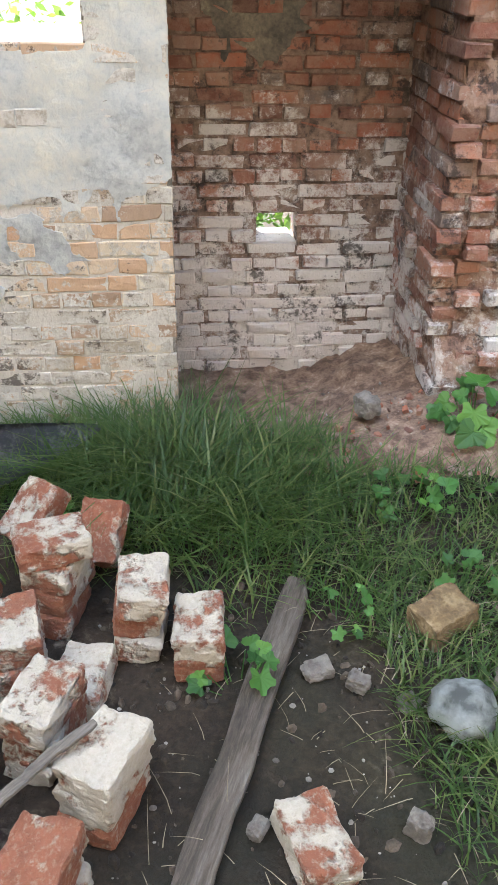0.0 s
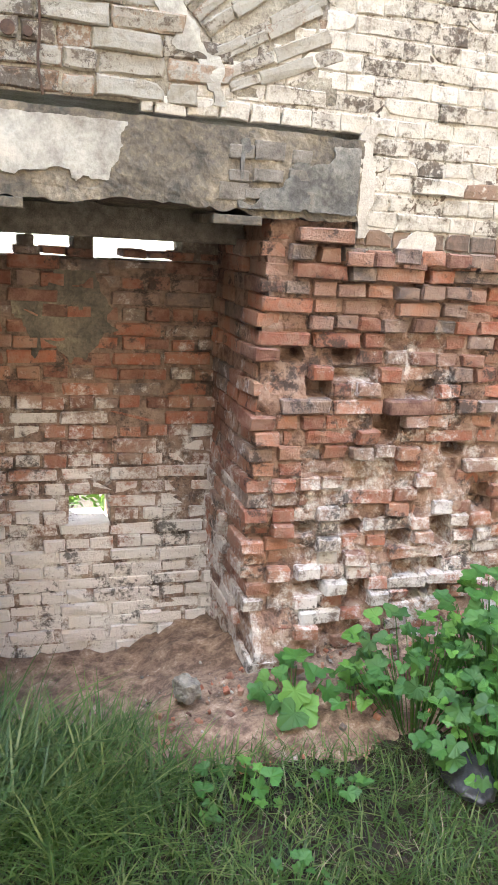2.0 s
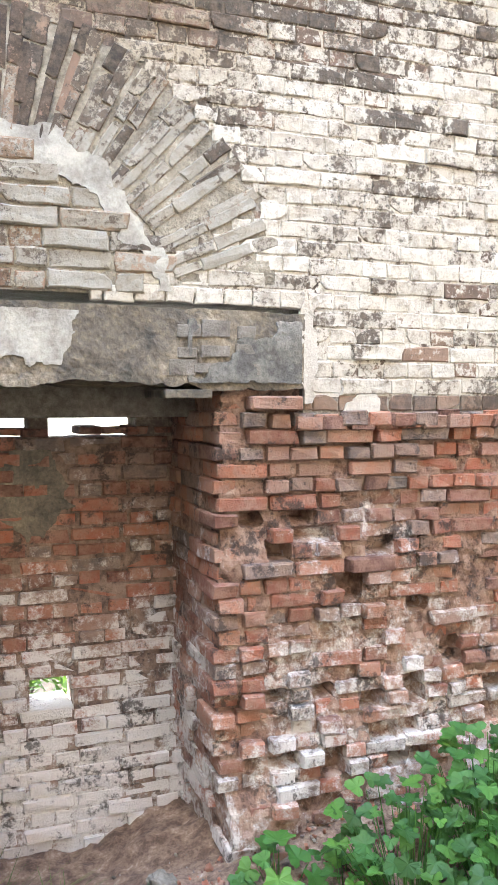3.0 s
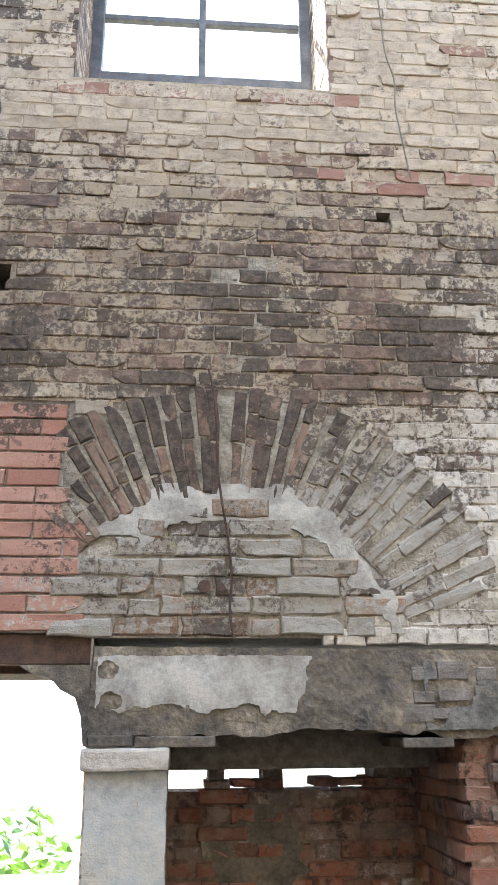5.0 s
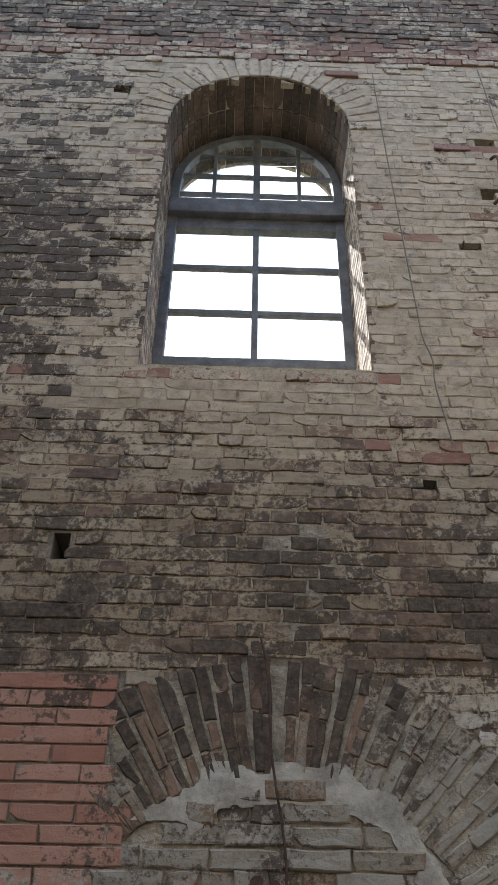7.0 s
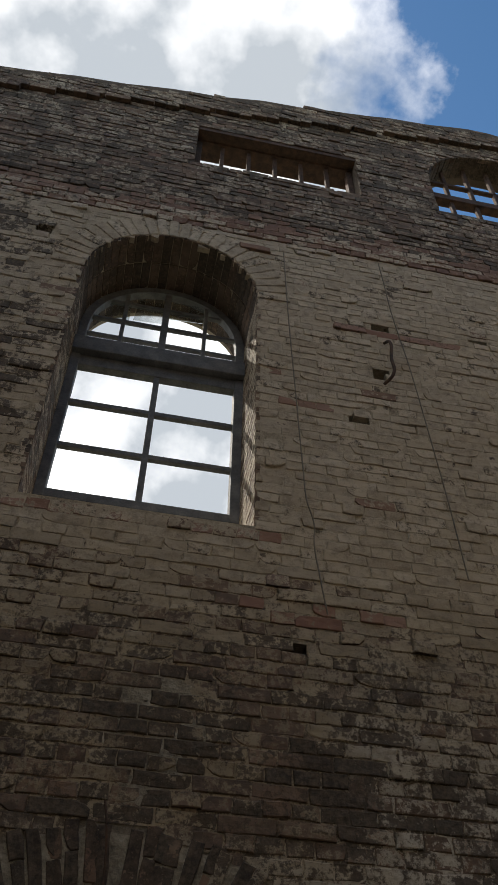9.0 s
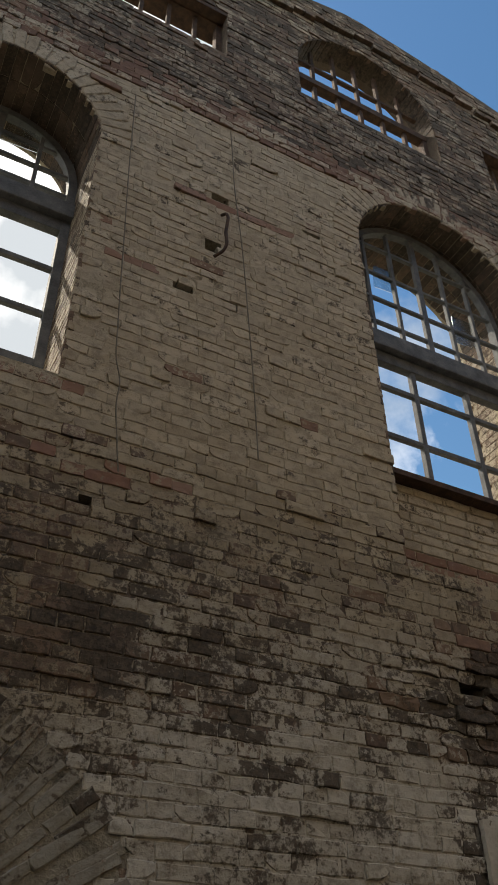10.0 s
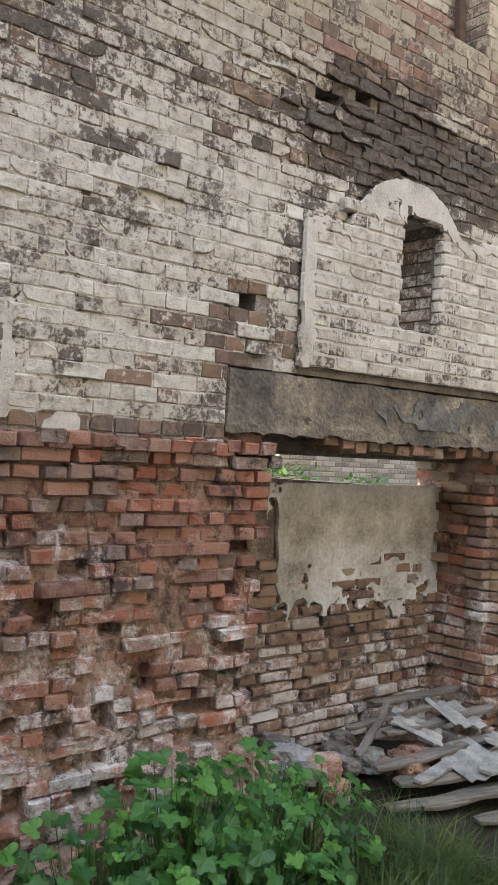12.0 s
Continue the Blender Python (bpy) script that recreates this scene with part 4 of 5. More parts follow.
tagged(pp, "grey mortar fillet under the relieving arch")
pp = plaster_patch("plaster_patch", 2.63, 5.6, 2.62, 3.92, FACE - 0.0615, lambda x, z: max(0.05 - abs(x - 2.68) + 0.06 * nz3(x, z, 6), 0.07 - (panel_top(x) - z) + 0.09 * nz3(x, z, 5, 1), (z - 3.58) * 0.5 + 0.12 * nz3(x, z, 7) if abs(x - 3.5) < 0.5 else -1) - 5 * (z > panel_top(x)) - 5 * (NICHE[0] < x < NICHE[1] and z < NICHE[3]), "white_plaster", amp=0.006, parent=wall_front)
tagged(pp, "cream plaster rim round the panel and niche")
for x0, x1, z0, z1, y, keep, label in (
        (-1.10, 0.95, 2.75, 3.90, FACE - 0.001, lambda x, z: min(math.hypot(x + 0.36, z - 2.5) - 0.80, 1.28 - math.hypot(x + 0.36, z - 2.5)) + 0.03 * nz3(x, z, 8) - 5 * (x < -1.06), "lime mortar packed between the arch bricks"),
        (-1.05, 0.55, 2.70, 3.32, FACE + 0.002, lambda x, z: 0.80 - math.hypot(x + 0.36, z - 2.5) + 0.02 * nz3(x, z, 8), "lime mortar between the bricks under the arch"),
        (-0.56, 0.06, 3.86, 4.52, FACE + 0.0015, lambda x, z: 0.9 - math.hypot((x + 0.27) / 0.30, (z - 4.2) / 0.36) + 0.3 * nz3(x, z, 8), "pale pointing between bare dark bricks"),
        (2.655, 5.6, 2.63, 3.9, FACE - 0.0525, lambda x, z: panel_top(x) - 0.02 - z - 5 * (NICHE[0] - 0.02 < x < NICHE[1] + 0.02 and NICHE[2] - 0.02 < z < NICHE[3] + 0.02), "whitewashed pointing of the panel"),
        (-2.6, -0.57, -0.1, 1.6, FACE - 0.0005, lambda x, z: 1.0, "pale pointing between the pillar bricks")):
    pp = plaster_patch("pointing", x0, x1, z0, z1, y, keep, "white_plaster" if z1 < 2 or x0 > 2 else "lime_joint", 0.025, 0.004, wall_front)
    tagged(pp, label)
pp = plaster_patch("plaster_patch", 1.16, 1.42, 2.14, 2.34, FACE - 0.02, lambda x, z: 0.9 - math.hypot((x - 1.29) / 0.115, (z - 2.235) / 0.085) + 0.25 * nz3(x, z, 9), "white_plaster", parent=wall_front)
tagged(pp, "pale plaster remnant")
pp = plaster_patch("plaster_patch", 3.0, 4.94, 0.75, 1.98, 4.768, lambda x, z: (z - 1.20 - 0.32 * max(0, 3.75 - x)) * 1.1 + 0.30 * nz3(x, z, 3.6, 2) + 0.22 * nz3(x, z, 15, 5) + 0.10 - (0.6 if x < 3.1 else 0), "bay_plaster", amp=0.020, parent=bay_wall)
tagged(pp, "grey-white flaking plaster")
pp = plaster_patch("plaster_patch", -0.42, 0.20, 1.50, 2.03, 4.975, lambda x, z: 0.8 - math.hypot((x + 0.15) / 0.33, (z - 1.82) / 0.26) + 0.3 * nz3(x, z, 6), "concrete", parent=recess_wall)
tagged(pp, "brown-grey smear of mortar")
pp = plaster_patch("plaster_patch", 0.965, 1.07, 2.24, 2.72, FACE - 0.014, lambda x, z: 0.05 - abs(x - 1.02) + 0.06 * nz3(x, z, 10), "white_plaster", parent=wall_front)
tagged(pp, "cream plaster strip at the beam end")


# ---- beams ----
def beam(name, x0, x1, y0, y1, z0, z1, label, drop=0.0, nx=60):
    bm = box_bm(x0, x1, y0, y1, z0, z1)
    bmesh.ops.subdivide_edges(bm, edges=[e for e in bm.edges if abs(e.verts[0].co.x - e.verts[1].co.x) > 0.1], cuts=nx)
    bmesh.ops.subdivide_edges(bm, edges=[e for e in bm.edges if abs(e.verts[0].co.z - e.verts[1].co.z) > 0.05], cuts=16)
    for v in bm.verts:
        k = (v.co.x - x0) / (x1 - x0)
        v.co.z += drop * k
        v.co += Vector(noise.noise_vector(v.co * 6)) * 0.008 + Vector(noise.noise_vector(v.co * 21)) * 0.005 + Vector(noise.noise_vector(v.co * 47)) * 0.004
        if v.co.z < z0 + 0.05 + drop * k:
            v.co.z += 0.05 * max(0, noise.noise(v.co * 4 + UX * 3)) + 0.03 * max(0, noise.noise(v.co * 13))
    return tagged(link(name, bm, "concrete"), label, "beam", kind="structure")


beam("beam_1", -0.87, 0.995, FACE - 0.015, FACE + 0.45, 2.325, 2.665, "stained concrete lintel over the recess", -0.02, 120)
beam("beam_2", 2.205, 6.15, FACE - 0.02, FACE + 0.5, 2.25, 2.585, "stained cracked concrete lintel over the bay", 0.0, 200)
for i, (x0, x1, z0, z1) in enumerate([(-0.87, -0.70, 2.29, 2.33), (-0.69, -0.38, 2.285, 2.325), (0.36, 0.565, 2.275, 2.312)]):
    part("bearing_slab", box_bm(x0, x1, FACE - 0.03, FACE + 0.35, z0, z1, 0.006), "concrete", wall_front, "thin stone slab under the beam")
stone_set = brick_set("stone", 0.9, 5)
part("capital", box_bm(-0.895, -0.555, FACE - 0.04, FACE + 0.3, 2.20, 2.285, 0.012, rough=0.006, cuts=6), "white_plaster", wall_front, "cream plaster capital course on the pillar")
# old facing stones on the right end of the beam
rb = random.Random(5)
for i in range(9):
    x, zz = 0.42 + (i % 3) * 0.15 + rb.uniform(-0.02, 0.02), 2.39 + (i // 3) * 0.085
    put_brick(stone_set, wall_front, rb, x + rb.uniform(-0.03, 0.03), FACE + rb.uniform(-0.004, 0.004), zz + rb.uniform(-0.015, 0.015), rb.uniform(0.06, 0.14), 0.05, rb.uniform(0.04, 0.075))
pp = plaster_patch("plaster_patch", -0.86, 0.40, 2.36, 2.64, FACE - 0.022, lambda x, z: 0.22 - max(0, x + 0.15) * 1.6 + 0.30 * nz3(x, z, 5.5, 3) - (0.3 if z < 2.42 + 0.05 * nz3(x, 0, 6) else 0), "grey_render", parent=wall_front)
tagged(pp, "cream plaster remnants on the lintel")
pp = plaster_patch("plaster_patch", 0.45, 0.99, 2.33, 2.62, FACE - 0.028, lambda x, z: 0.25 + 0.8 * nz3(x, z, 6.0, 8) + (x - 0.72) * 1.0 - (z - 2.45) * 1.5, "dark_render", parent=wall_front)
tagged(pp, "grey mortar skim on the lintel end")
pp = plaster_patch("plaster_patch", 2.25, 4.6, 2.34, 2.56, FACE - 0.028, lambda x, z: 0.7 * nz3(x, z, 3.5, 5) - 0.12 - (z - 2.42) * 0.8, "dark_render", parent=wall_front)
tagged(pp, "grey-brown render remnants on the lintel")
hang = random.Random(61)
for i in range(14):
    put_brick(bay, wall_front, hang, 3.0 + 0.125 * i + hang.uniform(-0.03, 0.03), FACE + 0.10 + hang.uniform(0, 0.05), 2.245 + hang.uniform(-0.035, 0.02), 0.115, 0.22, 0.068)
# dark timber soffits behind the beams
bm = box_bm(-0.75, 0.80, FACE + 0.40, FACE + 1.5, 2.185, 2.50, 0.01)
tagged(link("soffit_1", bm, "old_wood"), "dark timber soffit planks", "soffit", kind="structure")
bm = box_bm(2.4, 6.1, FACE + 0.45, FACE + 0.9, 2.15, 2.45, 0.01)
tagged(link("soffit_2", bm, "old_wood"), "dark weathered soffit planks", "soffit", kind="structure")
# steel beam and hollow bricks over the opening beside the pillar
bm = box_bm(-4.5, -0.872, FACE + 0.02, FACE + 0.14, 2.60, 2.715, 0.004)
box_bm(-4.5, -0.89, FACE + 0.142, FACE + 0.62, 2.57, 2.70, 0.004, bm)
tagged(link("steel_beam", bm, "rusty_metal"), "rusty steel lintel under newer red brick", "beam", kind="structure")


corbel = slab([(-1.16, 2.595), (-1.10, 2.56), (-1.03, 2.545), (-0.99, 2.50), (-0.93, 2.47), (-0.905, 2.40), (-0.89, 2.29), (-0.873, 2.29), (-0.873, 2.595)], [], FACE - 0.01, FACE + 0.40, "broken_corbel", "concrete")
tagged(corbel, "ragged lump of masonry left beside the lintel", "masonry", kind="structure")


# ---- windows ----
def bar(x0, x1, z0, z1, y, th=0.05):
    return box_bm(x0, x1, y - th / 2, y + th / 2, z0, z1, 0.006)


def arch_ring(op, y, w=0.07, th=0.07, n=20, grow=0.0):
    bm = bmesh.new()
    cx, r, zs = (op[0] + op[1]) / 2, (op[1] - op[0]) / 2 + grow, op[3]
    rings = []
    for i in range(n + 1):
        a = math.pi * i / n
        rings.append([bm.verts.new((cx + q * math.cos(a), y + s, zs + q * math.sin(a))) for q, s in ((r, -th / 2), (r - w, -th / 2), (r - w, th / 2), (r, th / 2))])
    for p, q in zip(rings, rings[1:]):
        for i in range(4):
            bm.faces.new((p[i], q[i], q[(i + 1) % 4], p[(i + 1) % 4]))
    return bm


def arched_window(name, op, y, transom, base, cols, bars, acols, arows, label, broken, head=0.16):
    win = holder(name, (0, 0, 0), label, "window", kind="structure")
    x0, x1, _, zs = op
    fr = bar(x0, x0 + 0.07, base, zs, y, 0.09)
    box_bm(x1 - 0.07, x1, y - 0.045, y + 0.045, base, zs, 0.006, fr)
    box_bm(x0 + 0.062, x1 - 0.062, y - 0.042, y + 0.042, base, base + 0.07, 0.006, fr)
    part("window_frame", fr, "grey_paint", win)
    part("arched_frame", arch_ring(op, y), "grey_paint", win)
    part("transom", box_bm(x0, x1, y - 0.10, y + 0.06, transom, transom + head, 0.012), "grey_paint", win)
    for i in range(1, cols):
        x = x0 + 0.04 + (x1 - x0 - 0.08) * i / cols
        part("mullion", bar(x - 0.022, x + 0.022, base, transom, y), "grey_paint", win)
    part("head_rail", bar(x0 + 0.05, x1 - 0.05, transom - 0.11, transom, y, 0.07), "grey_paint", win)
    for z in bars:
        part("glazing_bar", bar(x0 + 0.05, x1 - 0.05, z - 0.02, z + 0.02, y, 0.04), "grey_paint", win)
    cx, r = (x0 + x1) / 2, (x1 - x0) / 2
    top = zs + r
    for i in range(1, acols):
        x = x0 + (x1 - x0) * i / acols
        zt = zs + math.sqrt(max(0, r * r - (x - cx) ** 2)) - 0.03
        w = 0.028 if i * 2 == acols else 0.016
        part("glazing_bar", bar(x - w, x + w, transom + 0.14, zt, y, 0.04), "grey_paint", win)
    for j in range(1, arows):
        z = transom + head + (top - transom - head) * (j / arows) ** 1.25
        h = r if z < zs else math.sqrt(max(0, r * r - (z - zs) ** 2))
        part("glazing_bar", bar(cx - h + 0.03, cx + h - 0.03, z - 0.015, z + 0.015, y, 0.035), "grey_paint", win)
    for gx0, gx1, gz0, gz1 in broken:
        bm = bmesh.new()
        vs = [bm.verts.new(p) for p in ((gx0, y, gz0), (gx1, y, gz0 + 0.02), (gx1, y, gz1), (gx0 + 0.03, y, gz1))]
        bm.faces.new(vs)
        ext = bmesh.ops.extrude_face_region(bm, geom=bm.faces[:])
        for g in ext["geom"]:
            if isinstance(g, bmesh.types.BMVert):
                g.co.y += 0.004
        ob = part("pane", bm, "glass", win, "dusty broken glass pane")
        ob.visible_shadow = False
    return win


arched_window("window_1", WIN1, 4.74, 7.40, 5.94, 2, (6.445, 6.89), 4, 4, "tall arched window with grey wooden frame, mostly unglazed", [(-0.72, -0.48, 8.0, 8.3), (-0.95, -0.75, 7.95, 8.2), (-0.44, -0.15, 8.1, 8.35)])
arched_window("window_2", WIN2, 4.52, 7.06, 5.70, 3, (6.21, 6.70), 6, 5, "wide arched window with dark frame and a sill strip, mostly unglazed", [(2.55, 2.78, 7.5, 7.8), (2.82, 3.05, 7.9, 8.2), (3.65, 3.9, 7.6, 7.95)], 0.17)
# brick breast and sill strip under the second window
bw = link("window_breast", box_bm(2.46, 4.22, 4.43, 4.9, 4.84, 5.69), "mortar")
tagged(bw, "brick breast under the wide window", "wall", kind="structure")
for row in range(11):
    z = 4.86 + row * PITCH
    x = 2.47 + (0 if row % 2 else 0.06)
    while x < 4.2:
        s = min(STRETCH, 4.22 - x)
        if s > 0.04 and z < 5.62:
            one = Courses(row * 50 + int(x * 10))
            one.add(Vector((x + s / 2, 4.426 - 0.008 * rr.random(), z + PITCH / 2)), UX, UZ, -UY, s - 0.009, PITCH - 0.009, 0.05, 0.005, (0.75 if z > 5.15 else 0.45, 0.1, 0.35 * (z < 5.2)))
            one.make("brick", "painted_brick").parent = bw
        x += s
part("sill_strip", box_bm(2.47, 4.21, 4.33, 4.60, 5.692, 5.74, 0.004), "rusty_metal", bw, "dark metal sill strip")
bm = box_bm(-0.035, 0.035, -0.02, 0.02, -0.5, 0.5, 0.004)
bmesh.ops.transform(bm, matrix=pose(4.12, 4.36, 5.28, 0, -4, 0), verts=bm.verts)
tagged(link("metal_strip", bm, "rusty_metal"), "loose rusty strip leaning in the window reveal", "metal strip")


def upper_window(name, x0, x1, z0, zs, rise, label):
    win = holder(name, (0, 0, 0), label, "window", kind="structure")
    y = 4.37
    fr = bar(x0, x0 + 0.06, z0, zs, y, 0.08)
    box_bm(x1 - 0.06, x1, y - 0.04, y + 0.04, z0, zs, 0.006, fr)
    box_bm(x0, x1, y - 0.05, y + 0.05, zs - 0.10, zs, 0.006, fr)
    part("window_frame", fr, "rusty_metal", win)
    for i in range(1, 6):
        x = x0 + (x1 - x0) * i / 6
        zt = zs + (rise * math.sqrt(max(0, 1 - ((2 * i / 6) - 1) ** 2)) if rise else 0)
        part("glazing_bar", bar(x - 0.02, x + 0.02, z0 - 0.02, zt, y, 0.045), "rusty_metal", win)
    if not rise:
        part("lintel", box_bm(x0 - 0.1, x1 + 0.1, FACE + 0.008, FACE + 0.336, zs - 0.09, zs + 0.01, 0.004), "rusty_metal", win, "dark timber lintel")
    if rise:
        part("glazing_bar", bar(x0, x1, zs + 0.3, zs + 0.34, y, 0.045), "rusty_metal", win)
    return win


upper_window("window_3", UP1[0], UP1[1], UP1[2], UP1[3], 0, "low rectangular attic window with rusty bars")
upper_window("window_4", UP2[0], UP2[1], UP2[2], UP2[3], 0.85, "low arched attic window with rusty bars")
upper_window("window_5", UP3[0], UP3[1], UP3[2], UP3[3], 0, "low rectangular attic window with rusty bars")


# ---- cables and iron on the facade ----
def cable(name, pts, r, material, label, category):
    cu = bpy.data.curves.new(name, "CURVE")
    cu.dimensions, cu.bevel_depth, cu.bevel_resolution = "3D", r, 2
    sp = cu.splines.new("BEZIER")
    sp.bezier_points.add(len(pts) - 1)
    for b, p in zip(sp.bezier_points, pts):
        b.co = p
        b.handle_left_type = b.handle_right_type = "AUTO"
    cu.materials.append(MATS[material])
    return tagged(new(name, cu), label, category)


Y = FACE - 0.035
cable("cable", [(0.41, Y, 8.50), (0.42, Y, 8.0), (0.435, Y, 7.42), (0.46, Y, 6.72), (0.472, Y, 6.35), (0.487, Y, 5.965), (0.50, Y, 5.72), (0.535, Y, 5.55), (0.53, Y, 5.385), (0.548, Y, 5.2), (0.58, Y, 4.937)], 0.0045, "cable_grey", "thin grey cable clipped to the brick wall", "cable")
cable("cable", [(1.24, Y, 8.62), (1.255, Y, 8.3), (1.27, Y, 7.9), (1.33, Y, 7.2), (1.37, Y, 6.5), (1.40, Y, 5.9), (1.42, Y, 5.3)], 0.0045, "cable_grey", "thin grey cable clipped to the brick wall", "cable")
cable("cable", [(-0.42, Y, 3.87), (-0.405, Y - 0.01, 3.80), (-0.385, Y, 3.62), (-0.378, Y, 3.42), (-0.357, Y - 0.015, 3.24), (-0.33, Y - 0.005, 3.08), (-0.318, Y, 2.92), (-0.325, Y, 2.80), (-0.308, Y, 2.69)], 0.0055, "rusty_metal", "thin dark cable hanging over the relieving arch", "cable")
cable("iron_hook", [(1.165, Y, 7.46), (1.18, Y - 0.05, 7.42), (1.17, Y - 0.06, 7.2), (1.165, Y - 0.05, 7.02), (1.11, Y, 6.96)], 0.012, "rusty_metal", "rusty iron hook in the brick wall", "hook")
cable("iron_rod", [(-1.05, 4.4, 11.4), (-1.05, 4.4, 11.95)], 0.012, "rusty_metal", "thin iron rod standing on the wall head", "rod")
# dark discs on the face give the shade inside two drilled holes
for x, zz, rad in ((-0.43, 2.905, 0.026), (-0.36, 2.90, 0.018)):
    bm = bmesh.new()
    bmesh.ops.create_cone(bm, cap_ends=True, segments=14, radius1=rad, radius2=rad, depth=0.03, matrix=pose(x, FACE - 0.012, zz, 90))
    part("drill_plug", bm, "rusty_metal", wall_front, "dark disc for the shade in a drilled hole")

# ---- ground ----
def ground_z(x, y):
    h = 0.10 + 0.03 * noise.noise(Vector((x * 1.2, y * 1.2, 0))) + 0.012 * noise.noise(Vector((x * 6, y * 6, 3)))
    m = max(0, 1 - abs(x - 1.55) / 1.35) ** 0.6 * max(0, 1 - max(0, FACE + 0.25 - y) / 1.0) ** 1.5
    h += 0.45 * m * (0.8 + 0.3 * noise.noise(Vector((x * 3, y * 3, 7))))
    m2 = max(0, 1 - abs(x - 2.55) / 0.75) * max(0, 1 - abs(y - 4.3) / 0.75)
    h += 0.42 * m2
    h += 0.30 * max(0, 1 - abs(x - 3.8) / 1.3) * max(0, 1 - abs(y - 4.75) / 0.75)
    h -= 0.16 * min(1, max(0, (y - 3.85) / 0.6))
    if y < 1.9:
        h += 0.25 * min(1, (1.9 - y) / 1.0)
    return h


axis_x = [-400, -120, -40, -15, -8] + [-5 + 0.12 * i for i in range(95)] + [8, 15, 40, 120, 400]
axis_y = [-400, -120, -40, -12, -4, -1] + [0.4 + 0.08 * i for i in range(70)] + [6.5, 9, 15, 40, 120, 400]
bm = bmesh.new()
grid = [[bm.verts.new((x, y, ground_z(x, y))) for y in axis_y] for x in axis_x]
for i in range(len(axis_x) - 1):
    for j in range(len(axis_y) - 1):
        bm.faces.new((grid[i][j], grid[i + 1][j], grid[i + 1][j + 1], grid[i][j + 1]))
tagged(link("ground", bm, "ground", smoothed=True), "dark trampled earth with rubble and weeds", "ground", kind="structure")
# rubble slope at the foot of the pier
bm = bmesh.new()
g = {}
for i in range(98):
    for j in range(46):
        x, y = -0.72 + i * 0.04, 3.25 + j * 0.04
        k = max(0, 1 - abs(x - 1.55) / 1.4) ** 0.5
        z = ground_z(x, y) + 0.03 + 0.025 * noise.noise(Vector((x * 5, y * 5, 4))) + 0.02 * noise.noise(Vector((x * 9, y * 9, 1))) + 0.02 * noise.noise(Vector((x * 23, y * 23, 1))) - 0.12 * max(0, (FACE - 0.45 + 0.1 * noise.noise(Vector((x * 3, 0, 0))) - y)) * 2
        e = max(0, x - 2.67) + max(0, 3.66 + 0.22 * max(0, min(1, 0.75 - x)) + 0.15 * noise.noise(Vector((x * 2.5, 0, 2))) - y) * 0.7
        g[i, j] = bm.verts.new((x, y, z - 0.25 * e))
for i in range(97):
    for j in range(45):
        bm.faces.new((g[i, j], g[i + 1, j], g[i + 1, j + 1], g[i, j + 1]))
tagged(link("rubble_slope", bm, "rubble_earth", smoothed=True), "slope of red brick dust and rubble against the pier", "rubble", kind="stuff")


# ---- loose bricks ----
def chip_mesh(seed, size=(0.25, 0.12, 0.065)):
    bm = bmesh.new()
    bmesh.ops.create_cube(bm, size=1.0)
    bmesh.ops.subdivide_edges(bm, edges=bm.edges[:], cuts=11, use_grid_fill=True)
    o = Vector((seed * 3.1, seed * 1.7, 0))
    for v in bm.verts:
        q = []
        for t, s in zip(v.co, size):
            h = s / 2
            q.append(math.copysign(h if abs(t) > 0.46 else h - 0.004 if abs(t) > 0.38 else h - 0.012 if abs(t) > 0.30 else abs(t) / 0.25 * (h - 0.02), t))
        q = Vector(q)
        inner = Vector([max(-s / 2 + 0.011, min(s / 2 - 0.011, k)) for k, s in zip(q, size)])
        d = q - inner
        v.co = inner + (d.normalized() * 0.012 if d.length > 0.0125 else d)
        p = v.co.copy()
        v.co += Vector(noise.noise_vector(p * 14 + o)) * 0.008 + Vector(noise.noise_vector(p * 45 + o)) * 0.005 + Vector(noise.noise_vector(p * 110 + o)) * 0.0035
        v.co *= 1 - 0.25 * max(0, noise.noise(p * 8 + o) - 0.12)
    me = bpy.data.meshes.new("loose_brick")
    bm.normal_update()
    bm.to_mesh(me)
    bm.free()
    return me


m, nt, bs = nmat("loose_brick")
tcn = nt.nodes.new("ShaderNodeTexCoord")
oi = nt.nodes.new("ShaderNodeObjectInfo")
off = nt.nodes.new("ShaderNodeVectorMath")
off.operation = "ADD"
nt.links.new(tcn.outputs["Object"], off.inputs[0])
nt.links.new(oi.outputs["Location"], off.inputs[1])
n1, n2, n3 = tex(nt, 6, 5, 0.7, off.outputs[0]), tex(nt, 70, 6, 0.7, off.outputs[0]), tex(nt, 20, 5, 0.6, off.outputs[0])
base = mixc(nt, mathn(nt, "MULTIPLY", smooth(nt, n2, 0.48, 0.7), 0.6), mixc(nt, n3, (0.13, 0.05, 0.03), (0.36, 0.13, 0.065)), (0.34, 0.24, 0.165))
k = mathn(nt, "ADD", mathn(nt, "ADD", n1, mathn(nt, "MULTIPLY", n3, 0.35)), mathn(nt, "MULTIPLY", oi.outputs["Random"], 0.25))
lime = mixc(nt, n2, (0.34, 0.29, 0.215), (0.62, 0.565, 0.465))
nt.links.new(mixc(nt, smooth(nt, k, 0.73, 0.84), base, lime), bs.inputs["Base Color"])
bs.inputs["Roughness"].default_value = 0.95
bump(nt, bs, mathn(nt, "ADD", n2, mathn(nt, "MULTIPLY", smooth(nt, k, 0.74, 0.86), 1.2)), 1.0, 0.012)
LOOSE = [chip_mesh(i, (0.235, 0.16, 0.09)) for i in range(6)]
for me in LOOSE:
    me.materials.append(m)


